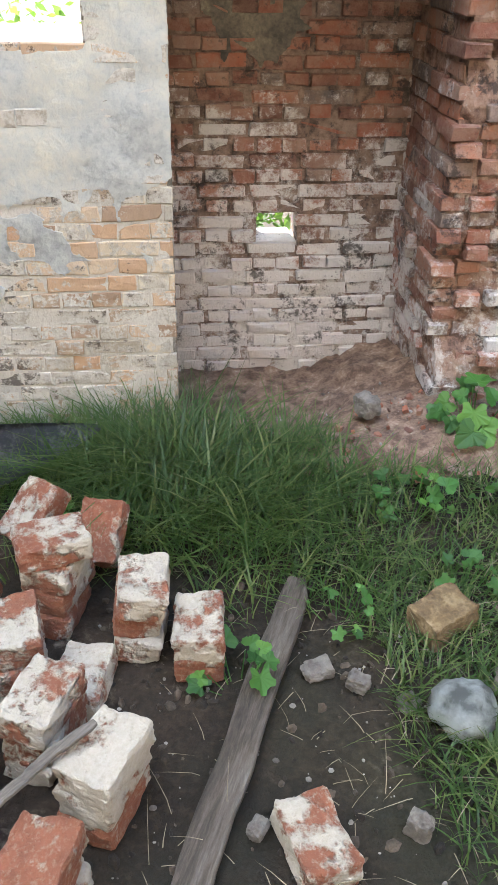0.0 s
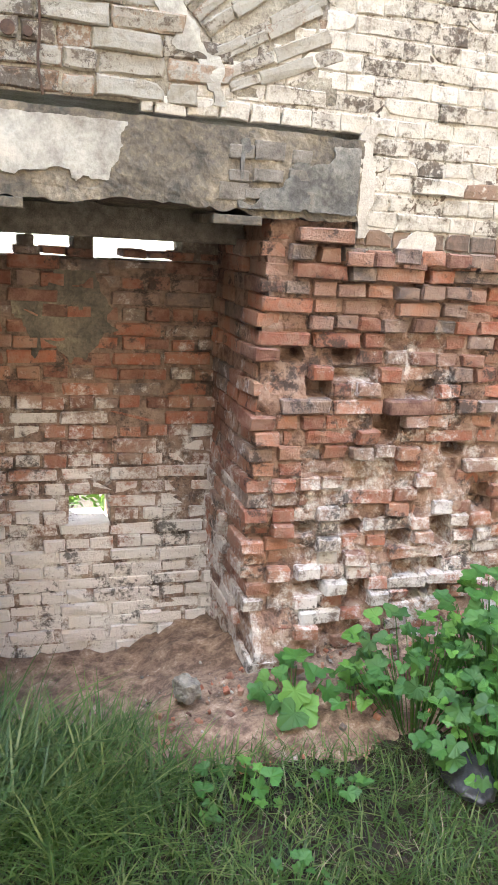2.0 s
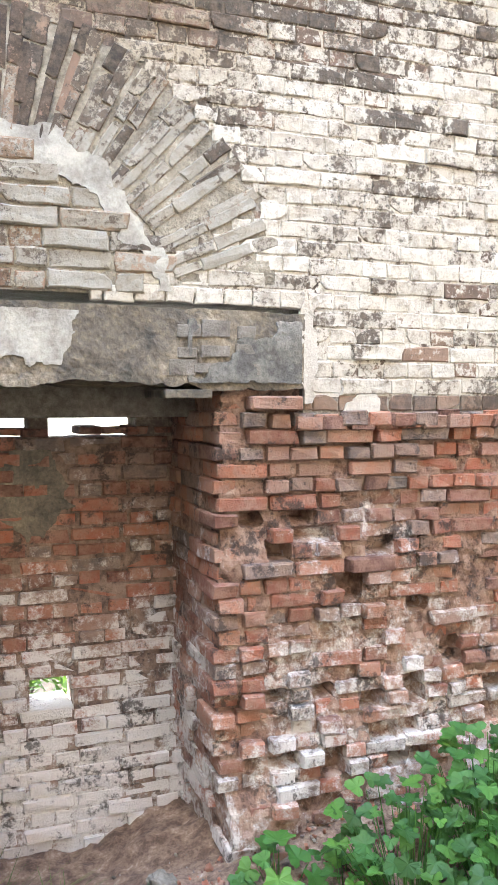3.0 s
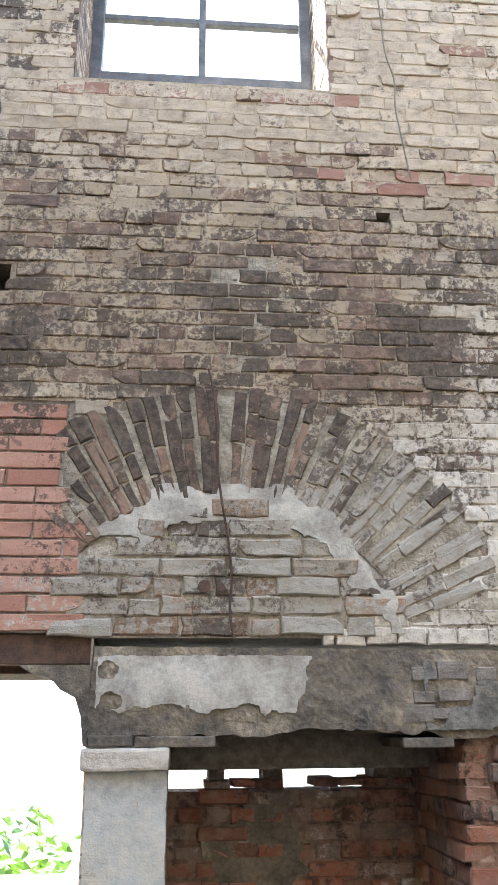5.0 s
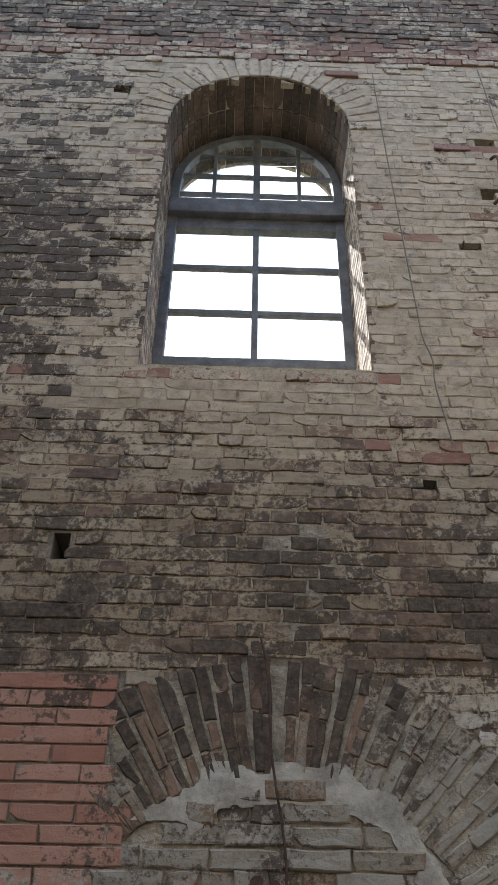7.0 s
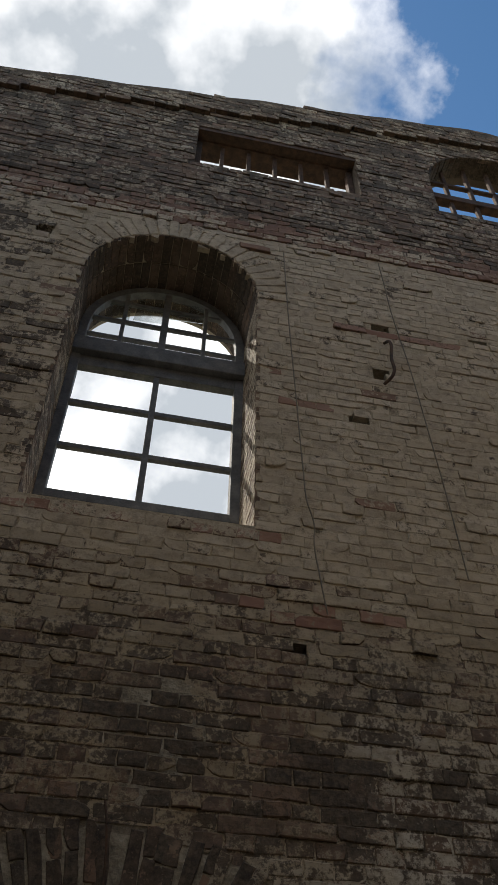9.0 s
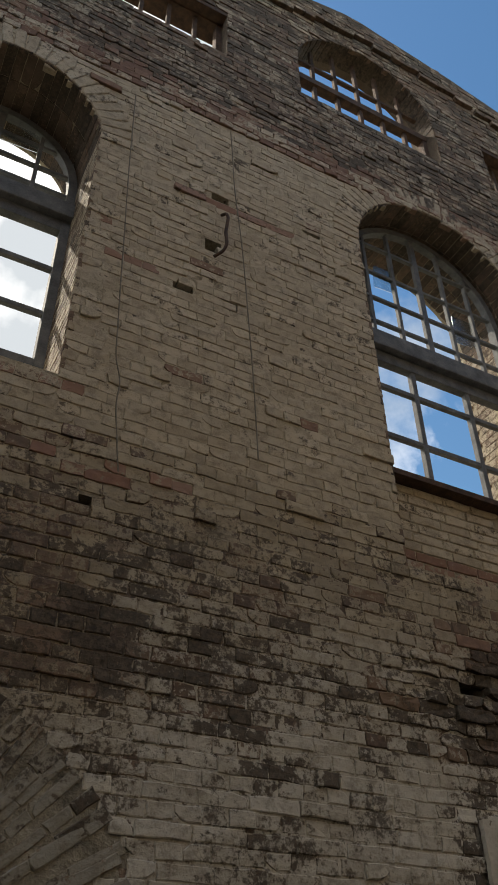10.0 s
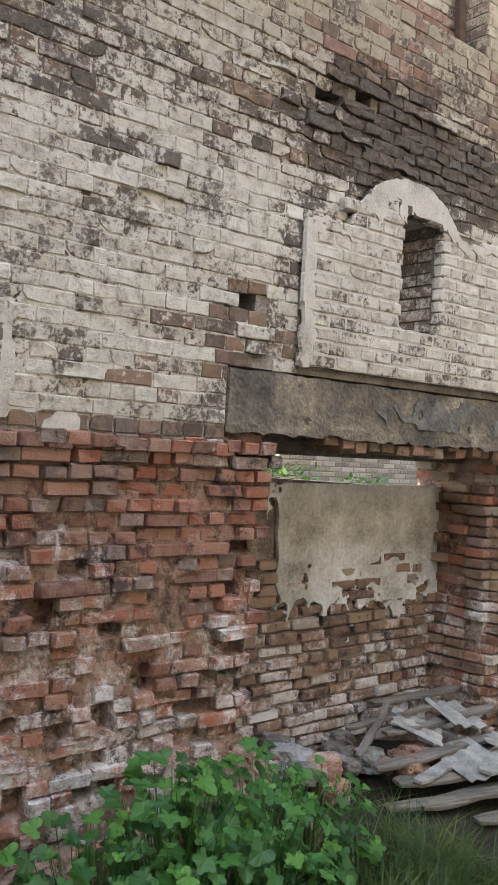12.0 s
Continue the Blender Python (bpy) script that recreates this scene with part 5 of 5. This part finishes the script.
def loose(x, y, z, turn, i=0, rx=0.0, ry=0.0, label="old red brick with lime mortar crust, stacked loosely"):
    ob = new("loose_brick", LOOSE[i % 6])
    ob.matrix_world = pose(x, y, z, rx, ry, turn)
    return tagged(ob, label, "brick", "loose brick pile")


B = 0.091
rb = random.Random(31)
for cx, cy, base_z, n, turn in ((-0.715, 2.80, 0.11, 3, 86), (-1.0, 2.93, 0.11, 4, 74), (-1.09, 2.62, 0.11, 3, 96), (-0.80, 2.17, 0.11, 3, 66), (-0.99, 2.36, 0.11, 3, 70), (-0.95, 1.85, 0.13, 3, 74), (-1.23, 2.14, 0.12, 3, 70), (-1.30, 2.85, 0.12, 4, 85), (-1.28, 2.44, 0.12, 3, 82), (-1.17, 1.86, 0.14, 3, 68), (-0.90, 2.58, 0.11, 1, 78)):
    for k in range(n):
        top = n == 4 and cx > -1.1 and k == 3
        loose(cx + rb.uniform(-0.012, 0.012), cy + rb.uniform(-0.012, 0.012), base_z + B * k + 0.045, 16 if top else turn + rb.uniform(-6, 6), rb.randrange(6))
loose(-0.535, 2.70, 0.245, 86, 2, 0, 0, "single chipped brick standing on another")
loose(-0.535, 2.70, 0.155, 88, 3)
loose(-0.265, 2.0, 0.15, 105, 4, 4, 0, "red brick with patches of white mortar lying on the earth")
loose(-1.10, 3.18, 0.36, 50, 3, 0, -38, "broken brick slab leaning on the pile")
loose(-0.87, 3.17, 0.27, 75, 4, 0, -40, "flat red brick leaning on the pile")
loose(0.52, 2.05, 0.13, 70, 1, 8, 10, "half-buried red brick among grass")


def rock(name, x, y, z, s, seed, material, label, flat=0.7, category="stone"):
    bm = bmesh.new()
    bmesh.ops.create_icosphere(bm, subdivisions=4, radius=1.0)
    o = Vector((seed * 2.3, seed, seed * 0.7))
    for v in bm.verts:
        d = max(abs(v.co.x), abs(v.co.y), abs(v.co.z))
        v.co = v.co.lerp(v.co / d, 0.55) * (1 + 0.22 * noise.noise(v.co * 1.6 + o) + 0.10 * noise.noise(v.co * 5 + o) + 0.05 * noise.noise(v.co * 13 + o))
        v.co = Vector((v.co.x * s, v.co.y * s * 0.8, v.co.z * s * flat))
    ob = link(name, bm, material)
    ob.matrix_world = pose(x, y, z, 0, 0, seed * 47)
    return tagged(ob, label, category)


ob = new("yellow_block", chip_mesh(9, (0.20, 0.15, 0.11)))
ob.data.materials.append(MATS["yellow_stone"])
ob.matrix_world = pose(0.29, 2.76, 0.165, 4, -6, 28)
tagged(ob, "weathered ochre brick block in the grass", "brick")
rock("stone", 0.02, 2.03, 0.13, 0.035, 3, "stone", "pale grey lump of mortar on the earth", 1.2)
rock("stone", -0.41, 2.06, 0.13, 0.030, 5, "stone", "pale lump of mortar beside the plank")
rock("stone", -0.04, 2.53, 0.13, 0.038, 7, "stone", "grey chunk of mortar among grass")
rock("stone", -0.16, 2.60, 0.12, 0.05, 8, "stone", "grey broken stone by the plank", 0.45)
rock("stone", 0.44, 2.50, 0.13, 0.06, 9, "stone", "pale stone among grass")
rock("stone", 0.33, 4.14, 0.2, 0.065, 10, "stone", "grey stone at the foot of the wall", 0.8)
rock("stone", 0.1, 2.45, 0.11, 0.035, 12, "stone", "small reddish stone among weeds")
bm = bmesh.new()
rg = random.Random(8)
for i in range(460):
    x, y = rg.uniform(-0.9, 0.9), rg.uniform(1.7, 2.9)
    if i > 240:
        x, y = rg.uniform(-0.4, 2.9), rg.uniform(3.7, 4.6)
    s = rg.choice((0.002, 0.0025, 0.003, 0.0025, 0.003, 0.004, 0.006, 0.009))
    bmesh.ops.create_icosphere(bm, subdivisions=1, radius=s, matrix=pose(x, y, ground_z(x, y) + s * 0.4 + (0.03 if i > 240 else 0), rg.uniform(0, 90), rg.uniform(0, 90), 0) @ Matrix.Diagonal((1.4, 1, 0.7, 1)))
tagged(link("gravel", bm, "stone"), "scattered pebbles and mortar crumbs", "gravel", kind="stuff")

bm = bmesh.new()
for i in range(520):
    x, y = rg.uniform(-0.9, 0.9), rg.uniform(1.75, 3.1)
    s = rg.choice((0.005, 0.007, 0.010, 0.014, 0.020))
    bmesh.ops.create_icosphere(bm, subdivisions=1, radius=s, matrix=pose(x, y, ground_z(x, y), rg.uniform(0, 90), rg.uniform(0, 90), rg.uniform(0, 90)) @ Matrix.Diagonal((rg.uniform(1, 1.7), rg.uniform(0.7, 1.2), rg.uniform(0.4, 0.8), 1)))
for v in bm.verts:
    v.co += Vector(noise.noise_vector(v.co * 70)) * 0.004
tagged(link("clods", bm, "clod"), "crumbs and clods of dark earth", "earth", kind="stuff")

bm = bmesh.new()
for i in range(420):
    x, y = rg.uniform(0.15, 2.7), 4.32 - 0.75 * rg.random() ** 1.6
    s = rg.choice((0.008, 0.01, 0.013, 0.018, 0.03))
    bmesh.ops.create_cube(bm, size=s, matrix=pose(x, y, ground_z(x, y) + 0.035, rg.uniform(0, 90), rg.uniform(0, 90), rg.uniform(0, 90)) @ Matrix.Diagonal((rg.uniform(1, 2), rg.uniform(0.7, 1.3), rg.uniform(0.5, 1), 1)))
bmesh.ops.bevel(bm, geom=bm.edges[:], offset=0.0022, segments=1, affect="EDGES")
for v in bm.verts:
    v.co += Vector(noise.noise_vector(v.co * 60)) * 0.004
tagged(link("brick_bits", bm, "dark_brick"), "broken bits of red brick on the rubble slope", "rubble", kind="stuff")


# ---- timber, sheet and litter ----
def plank(name, a, b, width, thick, material, label, seed=0, category="plank", group=""):
    a, b = Vector(a), Vector(b)
    ln = (b - a).length
    bm = bmesh.new()
    bmesh.ops.create_cube(bm, size=1.0, matrix=Matrix.Diagonal((width, ln, thick, 1)))
    bmesh.ops.bevel(bm, geom=bm.edges[:], offset=thick * 0.15, segments=1, affect="EDGES")
    bmesh.ops.subdivide_edges(bm, edges=[e for e in bm.edges if e.calc_length() > ln * 0.5], cuts=16)
    for v in bm.verts:
        t = v.co.y / ln
        v.co.x += 0.02 * noise.noise(Vector((seed, t * 3, 0))) + 0.006 * noise.noise(Vector((seed, t * 17, v.co.x * 9))) - width * 0.25 * max(0, abs(t) - 0.42) / 0.08 * (1 if v.co.x > 0 else -0.5)
        v.co.z += 0.01 * noise.noise(Vector((seed + 5, t * 4, 0)))
    ob = link(name, bm, material)
    d = (b - a).normalized()
    ob.matrix_world = Matrix.Translation((a + b) / 2) @ d.to_track_quat("Y", "Z").to_matrix().to_4x4()
    return tagged(ob, label, category, group)


plank("plank", (-0.66, 1.75, 0.13), (-0.16, 2.98, 0.16), 0.105, 0.03, "plank_wood", "weathered grey plank lying on bare earth", 1)
plank("lath", (-1.12, 1.93, 0.40), (-0.82, 2.20, 0.425), 0.03, 0.012, "old_wood", "thin splintered lath on the brick pile", 4, "lath")
for i, (a, b, w, mt) in enumerate([((3.55, 4.05, 0.22), (4.75, 3.72, 0.28), 0.16, "old_wood"), ((3.5, 3.85, 0.18), (4.9, 3.5, 0.22), 0.14, "old_wood"), ((3.75, 4.35, 0.40), (4.7, 4.2, 0.46), 0.10, "old_wood"), ((3.9, 4.6, 0.5), (4.72, 4.5, 0.52), 0.09, "old_wood"), ((3.4, 4.25, 0.35), (3.95, 4.5, 0.52), 0.05, "old_wood"), ((3.7, 3.6, 0.14), (4.8, 3.3, 0.16), 0.12, "old_wood"), ((3.45, 4.15, 0.30), (4.6, 4.05, 0.34), 0.11, "old_wood"), ((3.6, 3.95, 0.26), (4.7, 4.1, 0.30), 0.09, "slate"), ((3.35, 3.95, 0.16), (4.3, 3.55, 0.24), 0.10, "old_wood"), ((3.55, 4.5, 0.42), (4.2, 4.35, 0.50), 0.06, "old_wood"), ((4.0, 3.75, 0.30), (4.8, 3.95, 0.36), 0.13, "slate")]):
    plank("board", a, b, w, 0.025, mt, "broken grey board on the rubble heap", 10 + i, "board", "heap of boards")
for i, (x, y, z, rx, ry, rz, w, l) in enumerate([(4.1, 3.95, 0.30, 6, -8, -14, 0.34, 0.45), (4.45, 3.85, 0.34, 10, 5, 25, 0.30, 0.40), (4.0, 4.3, 0.42, 22, -12, 40, 0.22, 0.36), (4.35, 4.25, 0.46, 14, 10, -8, 0.32, 0.34), (4.55, 3.6, 0.22, 4, 6, 10, 0.34, 0.5)]):
    bm = bmesh.new()
    n = 24
    cols = [[bm.verts.new((w * (k / n - 0.5), l * s, 0.012 * math.sin(k / n * math.pi * 5) + t)) for s, t in ((-0.5, 0), (0.5 - 0.12 * rg.random(), 0), (0.5 - 0.12 * rg.random(), 0.006), (-0.5, 0.006))] for k in range(n + 1)]
    for p, q in zip(cols, cols[1:]):
        for e in range(4):
            bm.faces.new((p[e], q[e], q[(e + 1) % 4], p[(e + 1) % 4]))
    bm.faces.new(cols[0])
    bm.faces.new(cols[-1][::-1])
    ob = link("roof_sheet", bm, "slate")
    ob.matrix_world = pose(x, y, z, rx, ry, rz)
    tagged(ob, "broken grey corrugated roofing sheet on the rubble heap", "roofing sheet", "heap of boards")
for i in range(34):
    lx = rg.uniform(2.6, 4.0)
    rock("rubble_lump", lx, rg.uniform(4.1, 4.74), 0.20 + 0.16 * rg.random() * (4.2 - lx), rg.uniform(0.05, 0.12), 20 + i, rg.choice(("stone", "slate", "sandy_mortar")), "lump of broken masonry at the foot of the bay wall", 0.7, "rubble")
# curved dark sheet lying behind the brick pile
bm = bmesh.new()
rows = []
for i in range(15):
    t = i / 14
    w = 0.15 * (1 - t) ** 0.75 + 0.004
    rows.append([bm.verts.new((0.55 * t, -w + 2 * w * k / 8, 0.11 * abs(k - 4) / 4 * (1 - t) + 0.05 * t)) for k in range(9)])
for p, q in zip(rows, rows[1:]):
    for k in range(8):
        bm.faces.new((p[k], q[k], q[k + 1], p[k + 1]))
ext = bmesh.ops.solidify(bm, geom=bm.faces[:], thickness=0.006)
ob = link("curved_guard", bm, "grey_sheet", smoothed=True)
ob.matrix_world = pose(-1.42, 3.72, 0.20, 38, -4, 22)
tagged(ob, "dark curved sheet-metal guard lying behind the bricks", "sheet metal")


def crumple(name, x, y, z, sx, sy, sz, seed, material, label, category):
    bm = bmesh.new()
    bmesh.ops.create_icosphere(bm, subdivisions=4, radius=1.0)
    o = Vector((seed, seed * 2, 0))
    for v in bm.verts:
        k = 1 + 0.22 * noise.noise(v.co * 2.2 + o) + 0.12 * abs(noise.noise(v.co * 5 + o))
        v.co = Vector((v.co.x * sx * k, v.co.y * sy * k, v.co.z * sz * k))
    ob = link(name, bm, material, smoothed=True)
    ob.matrix_world = pose(x, y, z, 0, 0, seed * 20)
    return tagged(ob, label, category)


crumple("plastic_bag", 0.245, 2.37, 0.17, 0.095, 0.10, 0.075, 2, "clear_plastic", "crumpled clear plastic bag in the grass", "plastic bag")
crumple("bin_bag", 1.33, 3.35, 0.15, 0.16, 0.10, 0.05, 4, "black_plastic", "crumpled black plastic sheet half buried in weeds", "plastic sheet")


# ---- plants ----
def leaf_mesh(seed, lobes):
    r = random.Random(seed)
    bm = bmesh.new()
    n = 30
    ring = []
    for i in range(n):
        a = 2 * math.pi * i / n
        q = 1.0 + 0.20 * math.cos(lobes * a) + 0.045 * (1 if i % 2 else -1) - 0.45 * max(0, math.cos(a - math.pi)) ** 8
        x, y = 0.5 + 0.50 * q * math.cos(a), 0.50 * q * math.sin(a)
        ring.append((x, y, -0.22 * (x - 0.4) ** 2 + 0.16 * abs(y) + 0.03 * r.uniform(-1, 1)))
    vs = [bm.verts.new(p) for p in ring]
    c = bm.verts.new((0.40, 0, -0.02))
    for i in range(n):
        bm.faces.new((vs[i], vs[(i + 1) % n], c))
    me = bpy.data.meshes.new("leaf")
    bm.to_mesh(me)
    bm.free()
    me.materials.append(MATS["leaf"])
    return me


bm = bmesh.new()
bmesh.ops.create_cone(bm, segments=4, radius1=0.003, radius2=0.002, depth=1.0, matrix=Matrix.Translation((0, 0, 0.5)))
STEM = bpy.data.meshes.new("stem")
bm.to_mesh(STEM)
bm.free()
STEM.materials.append(MATS["leaf"])
LEAVES = [leaf_mesh(i, 5 if i < 2 else 3) for i in range(4)]


def weed(x, y, spread, height, leaves, size, seed, label, floor=None):
    r = random.Random(seed)
    z0 = ground_z(x, y) if floor is None else floor
    plant = holder("weed", (x, y, z0), label, "plant", "weeds")
    for i in range(leaves):
        a, d, h = r.uniform(0, 6.28), spread * math.sqrt(r.random()), height * (0.35 + 0.65 * r.random())
        tip = Vector((d * math.cos(a), d * math.sin(a), h * (1 - 0.35 * (d / spread) ** 2)))
        root = Vector((tip.x * 0.35, tip.y * 0.35, -0.02))
        st = new("stem", STEM)
        st.parent = plant
        dv = tip - root
        at = Matrix.Translation(root) @ dv.to_track_quat("Z", "Y").to_matrix().to_4x4() @ Matrix.Diagonal((1, 1, dv.length, 1))
        st.matrix_basis = at
        s = size * r.uniform(0.45, 1.05)
        lf = new("leaf", r.choice(LEAVES))
        lf.parent = st
        lf.matrix_parent_inverse = at.inverted()
        lf.matrix_basis = Matrix.Translation(tip) @ pose(0, 0, 0, r.uniform(-5, 50), r.uniform(-22, 22), 0) @ pose(0, 0, 0, 0, r.uniform(-5, 20), math.degrees(a) + r.uniform(-60, 60)) @ Matrix.Diagonal((s, s, s, 1))
    return plant


weed(-0.42, 2.56, 0.10, 0.17, 11, 0.085, 1, "small bright green broad-leaved weed beside the plank")
weed(0.36, 3.40, 0.14, 0.20, 14, 0.085, 2, "bright green lobed weed in the grass")
weed(0.80, 3.98, 0.20, 0.22, 16, 0.13, 3, "dark green burdock leaves at the foot of the rubble")
weed(1.05, 3.85, 0.18, 0.24, 14, 0.12, 4, "dark green burdock leaves at the foot of the rubble")
weed(0.43, 2.93, 0.10, 0.14, 8, 0.07, 5, "small green weed by the ochre block")
weed(-0.05, 2.83, 0.13, 0.14, 10, 0.06, 6, "small green weed at the end of the plank")
weed(-1.0, 3.35, 0.12, 0.14, 8, 0.09, 7, "long green dock leaves behind the bricks")
weed(0.75, 3.35, 0.14, 0.16, 10, 0.07, 8, "small light green weed in short grass")
weed(1.30, 3.74, 0.30, 0.58, 85, 0.095, 9, "clump of large dark green lobed leaves")
weed(1.72, 3.72, 0.36, 0.70, 140, 0.10, 10, "clump of large dark green lobed leaves")
weed(2.12, 3.68, 0.38, 0.68, 140, 0.10, 11, "clump of large dark green lobed leaves")
weed(1.50, 3.38, 0.28, 0.44, 85, 0.088, 12, "clump of large green lobed leaves")
weed(1.95, 3.32, 0.32, 0.50, 125, 0.092, 13, "clump of large green lobed leaves")
weed(2.5, 3.72, 0.32, 0.46, 85, 0.08, 14, "clump of light green leaves beside the rubble")

bm_v, bm_f = [], []
rg = random.Random(77)


def blade(x, y, z, h, lean, a, w):
    b = len(bm_v)
    d = Vector((math.cos(a), math.sin(a), 0))
    sdv = Vector((-math.sin(a), math.cos(a), 0)) * w
    for k, (t, q) in enumerate(((0, 1), (0.4, 0.9), (0.75, 0.6), (1, 0.05))):
        c = Vector((x, y, z)) + d * lean * t * t + UZ * h * (t - 0.35 * (lean / max(h, 0.01)) * t * t * 0.6)
        bm_v.extend([(c - sdv * q)[:], (c + sdv * q)[:]])
    for k in range(3):
        bm_f.append((b + 2 * k, b + 2 * k + 1, b + 2 * k + 3, b + 2 * k + 2))


for i in range(52000):
    x, y = rg.uniform(-2.2, 3.2), rg.uniform(1.9, 4.3)
    tall = max(0, 1 - math.hypot((x + 0.45) / 0.95, (y - 3.65) / 0.85))
    dens = 0.12 + 1.25 * tall + (0.6 if x < -0.75 and y > 3.5 else 0) + (0.42 if x > 0.0 and 2.2 < y < 3.7 else 0) + (0.9 if 2.4 < x and 3.0 < y < 3.95 else 0) + 0.5 * noise.noise(Vector((x * 2.5, y * 2.5, 0)))
    if y > 4.12 and x > -0.56 or (y < 2.75 and -0.75 < x < 0.05) or (x > 0.15 and y > 3.75 - 0.1 * x):
        dens -= 1.0
    if x > 0.08 and y < 3.0:
        dens += 0.45
    if y < 2.3:
        dens -= 0.35 if x < 0.25 else -0.15
    if x < -0.55 and y < 3.1:
        dens -= 2
    if rg.random() > dens:
        continue
    a0 = 6.28 * noise.noise(Vector((x * 2, y * 2, 5))) + rg.uniform(-2.4, 2.4)
    h = rg.uniform(0.05, 0.15) + 0.34 * tall * rg.random() + 0.10 * (x < -0.5 and y > 3.6) + 0.25 * (x > 2.4 and y > 3.0) * rg.random()
    blade(x, y, ground_z(x, y) - 0.01, h, h * rg.uniform(0.3, 1.8), a0, rg.choice((0.0014, 0.002, 0.0028, 0.0042)) * (1.0 + 0.5 * tall))
green_v, green_f, bm_v, bm_f = bm_v, bm_f, [], []
for i in range(1100):
    x, y = rg.uniform(-0.7, 1.5), rg.uniform(1.85, 3.7)
    if x < 0 and rg.random() < 0.55:
        continue
    h = rg.uniform(0.03, 0.15)
    blade(x, y, ground_z(x, y) + 0.004 + 0.05 * rg.random() * (x > 0), h * rg.choice((0.08, 0.1, 0.25, 0.9)), h, rg.uniform(0, 6.28), rg.uniform(0.0008, 0.0018))
me = bpy.data.meshes.new("dry_stalks")
me.from_pydata(bm_v, [], bm_f)
me.materials.append(MATS["straw"])
tagged(new("dry_stalks", me), "dry straw-coloured stalks over the earth", "straw", kind="stuff")
bm_v, bm_f = green_v, green_f
me = bpy.data.meshes.new("grass")
me.from_pydata(bm_v, [], bm_f)
me.materials.append(MATS["grass_blade"])
tagged(new("grass", me), "uneven tufts of green grass with dry stalks", "grass", kind="stuff")


# ---- beyond the wall ----
def shrub(x, y, z0, rx, rz, n, seed, label):
    r = random.Random(seed)
    sh = holder("shrub", (x, y, z0), label, "shrub", "shrubs outside")
    bm = bmesh.new()
    for i in range(7):
        a = r.uniform(0, 6.28)
        tip = Vector((rx * 0.6 * math.cos(a), rx * 0.6 * math.sin(a), rz * r.uniform(1.0, 1.7)))
        prev = None
        for t in (0, 0.5, 1):
            p = tip * t
            w = 0.02 * (1 - 0.8 * t)
            cur = [bm.verts.new(p + Vector((w * math.cos(q), w * math.sin(q), 0))) for q in (0, 2.1, 4.2)]
            if prev:
                for e in range(3):
                    bm.faces.new((prev[e], prev[(e + 1) % 3], cur[(e + 1) % 3], cur[e]))
            prev = cur
    part("branch", bm, "old_wood", sh)
    vs, fs = [], []
    for i in range(n):
        th, ph, q = r.uniform(0, 6.28), math.acos(r.uniform(-1, 1)), r.random() ** 0.4
        c = Vector((rx * q * math.sin(ph) * math.cos(th), rx * q * math.sin(ph) * math.sin(th), rz + rz * q * math.cos(ph)))
        c += Vector(noise.noise_vector(c * 2)) * 0.25
        u, w = Vector((r.uniform(-1, 1), r.uniform(-1, 1), r.uniform(-0.6, 0.6))).normalized(), Vector((r.uniform(-1, 1), r.uniform(-1, 1), r.uniform(-1, 1))).normalized()
        s = r.uniform(0.03, 0.08)
        b = len(vs)
        vs.extend([(c - u * s)[:], (c + w * s * 0.45)[:], (c + u * s)[:], (c - w * s * 0.45)[:]])
        fs.append((b, b + 1, b + 2, b + 3))
    me = bpy.data.meshes.new("foliage")
    me.from_pydata(vs, [], fs)
    me.materials.append(MATS["far_leaf"])
    fo = new("foliage", me)
    fo.parent = sh
    return sh


shrub(-0.1, 6.6, 0.0, 0.9, 0.7, 2600, 1, "sunlit light green shrub outside the wall")
shrub(-1.9, 7.5, 0.0, 1.1, 0.9, 2600, 2, "sunlit light green shrub outside the wall")
shrub(0.9, 7.4, 0.0, 1.0, 0.9, 2400, 3, "sunlit light green shrub outside the wall")
shrub(5.45, 7.9, 0.0, 0.8, 1.12, 2400, 6, "sunlit light green shrub outside the wall")
shrub(6.7, 8.5, 0.0, 0.9, 1.0, 2400, 7, "sunlit light green shrub outside the wall")
shrub(8.1, 8.6, 0.0, 0.8, 0.97, 2000, 8, "sunlit light green shrub outside the wall")
shrub(4.6, 8.2, 0.0, 0.9, 1.12, 2400, 4, "sunlit light green shrub outside the wall")
out = Courses(17)
row = 0
z = 0.0
while z < 4.2:
    x = 3.4 + (0 if row % 2 else 0.13)
    while x < 14.0:
        out.add(Vector((x + 0.129, 9.3, z + PITCH / 2)), UX, UZ, -UY, STRETCH - 0.014, PITCH - 0.013, 0.05, 0.006, (rr.uniform(0.0, 0.25), 0.0, 0.15, 0.6))
        x += STRETCH
    z += PITCH
    row += 1
yard = link("yard_wall", box_bm(3.3, 14.2, 9.31, 9.6, -0.3, 4.25), "yard_brick")
tagged(yard, "weathered brick wall across the yard", "wall", kind="structure")
tagged(out.make("yard_courses", "yard_brick"), "courses of weathered yard brick", kind="stuff").parent = yard
# outer right jamb of the wide window, built as an added block
out = Courses(18)
row = 0
z = 4.0
while z < 8.9:
    for y0 in range(1):
        out.add(Vector((4.38, 5.115 + y0 * 0.258, z + PITCH / 2)), UY, UZ, -UX, 0.215, PITCH - 0.013, 0.05, 0.006, (rr.uniform(0.5, 0.95), 0, 0.1))
    z += PITCH
    row += 1
jamb = link("buttress", box_bm(4.39, 5.2, 5.001, 5.225, 2.75, 8.95), "mortar")
tagged(jamb, "sunlit cream brick outer jamb of the wide window", "wall", kind="structure")
tagged(out.make("buttress_courses", "painted_brick"), "courses of cream brick", kind="stuff").parent = jamb
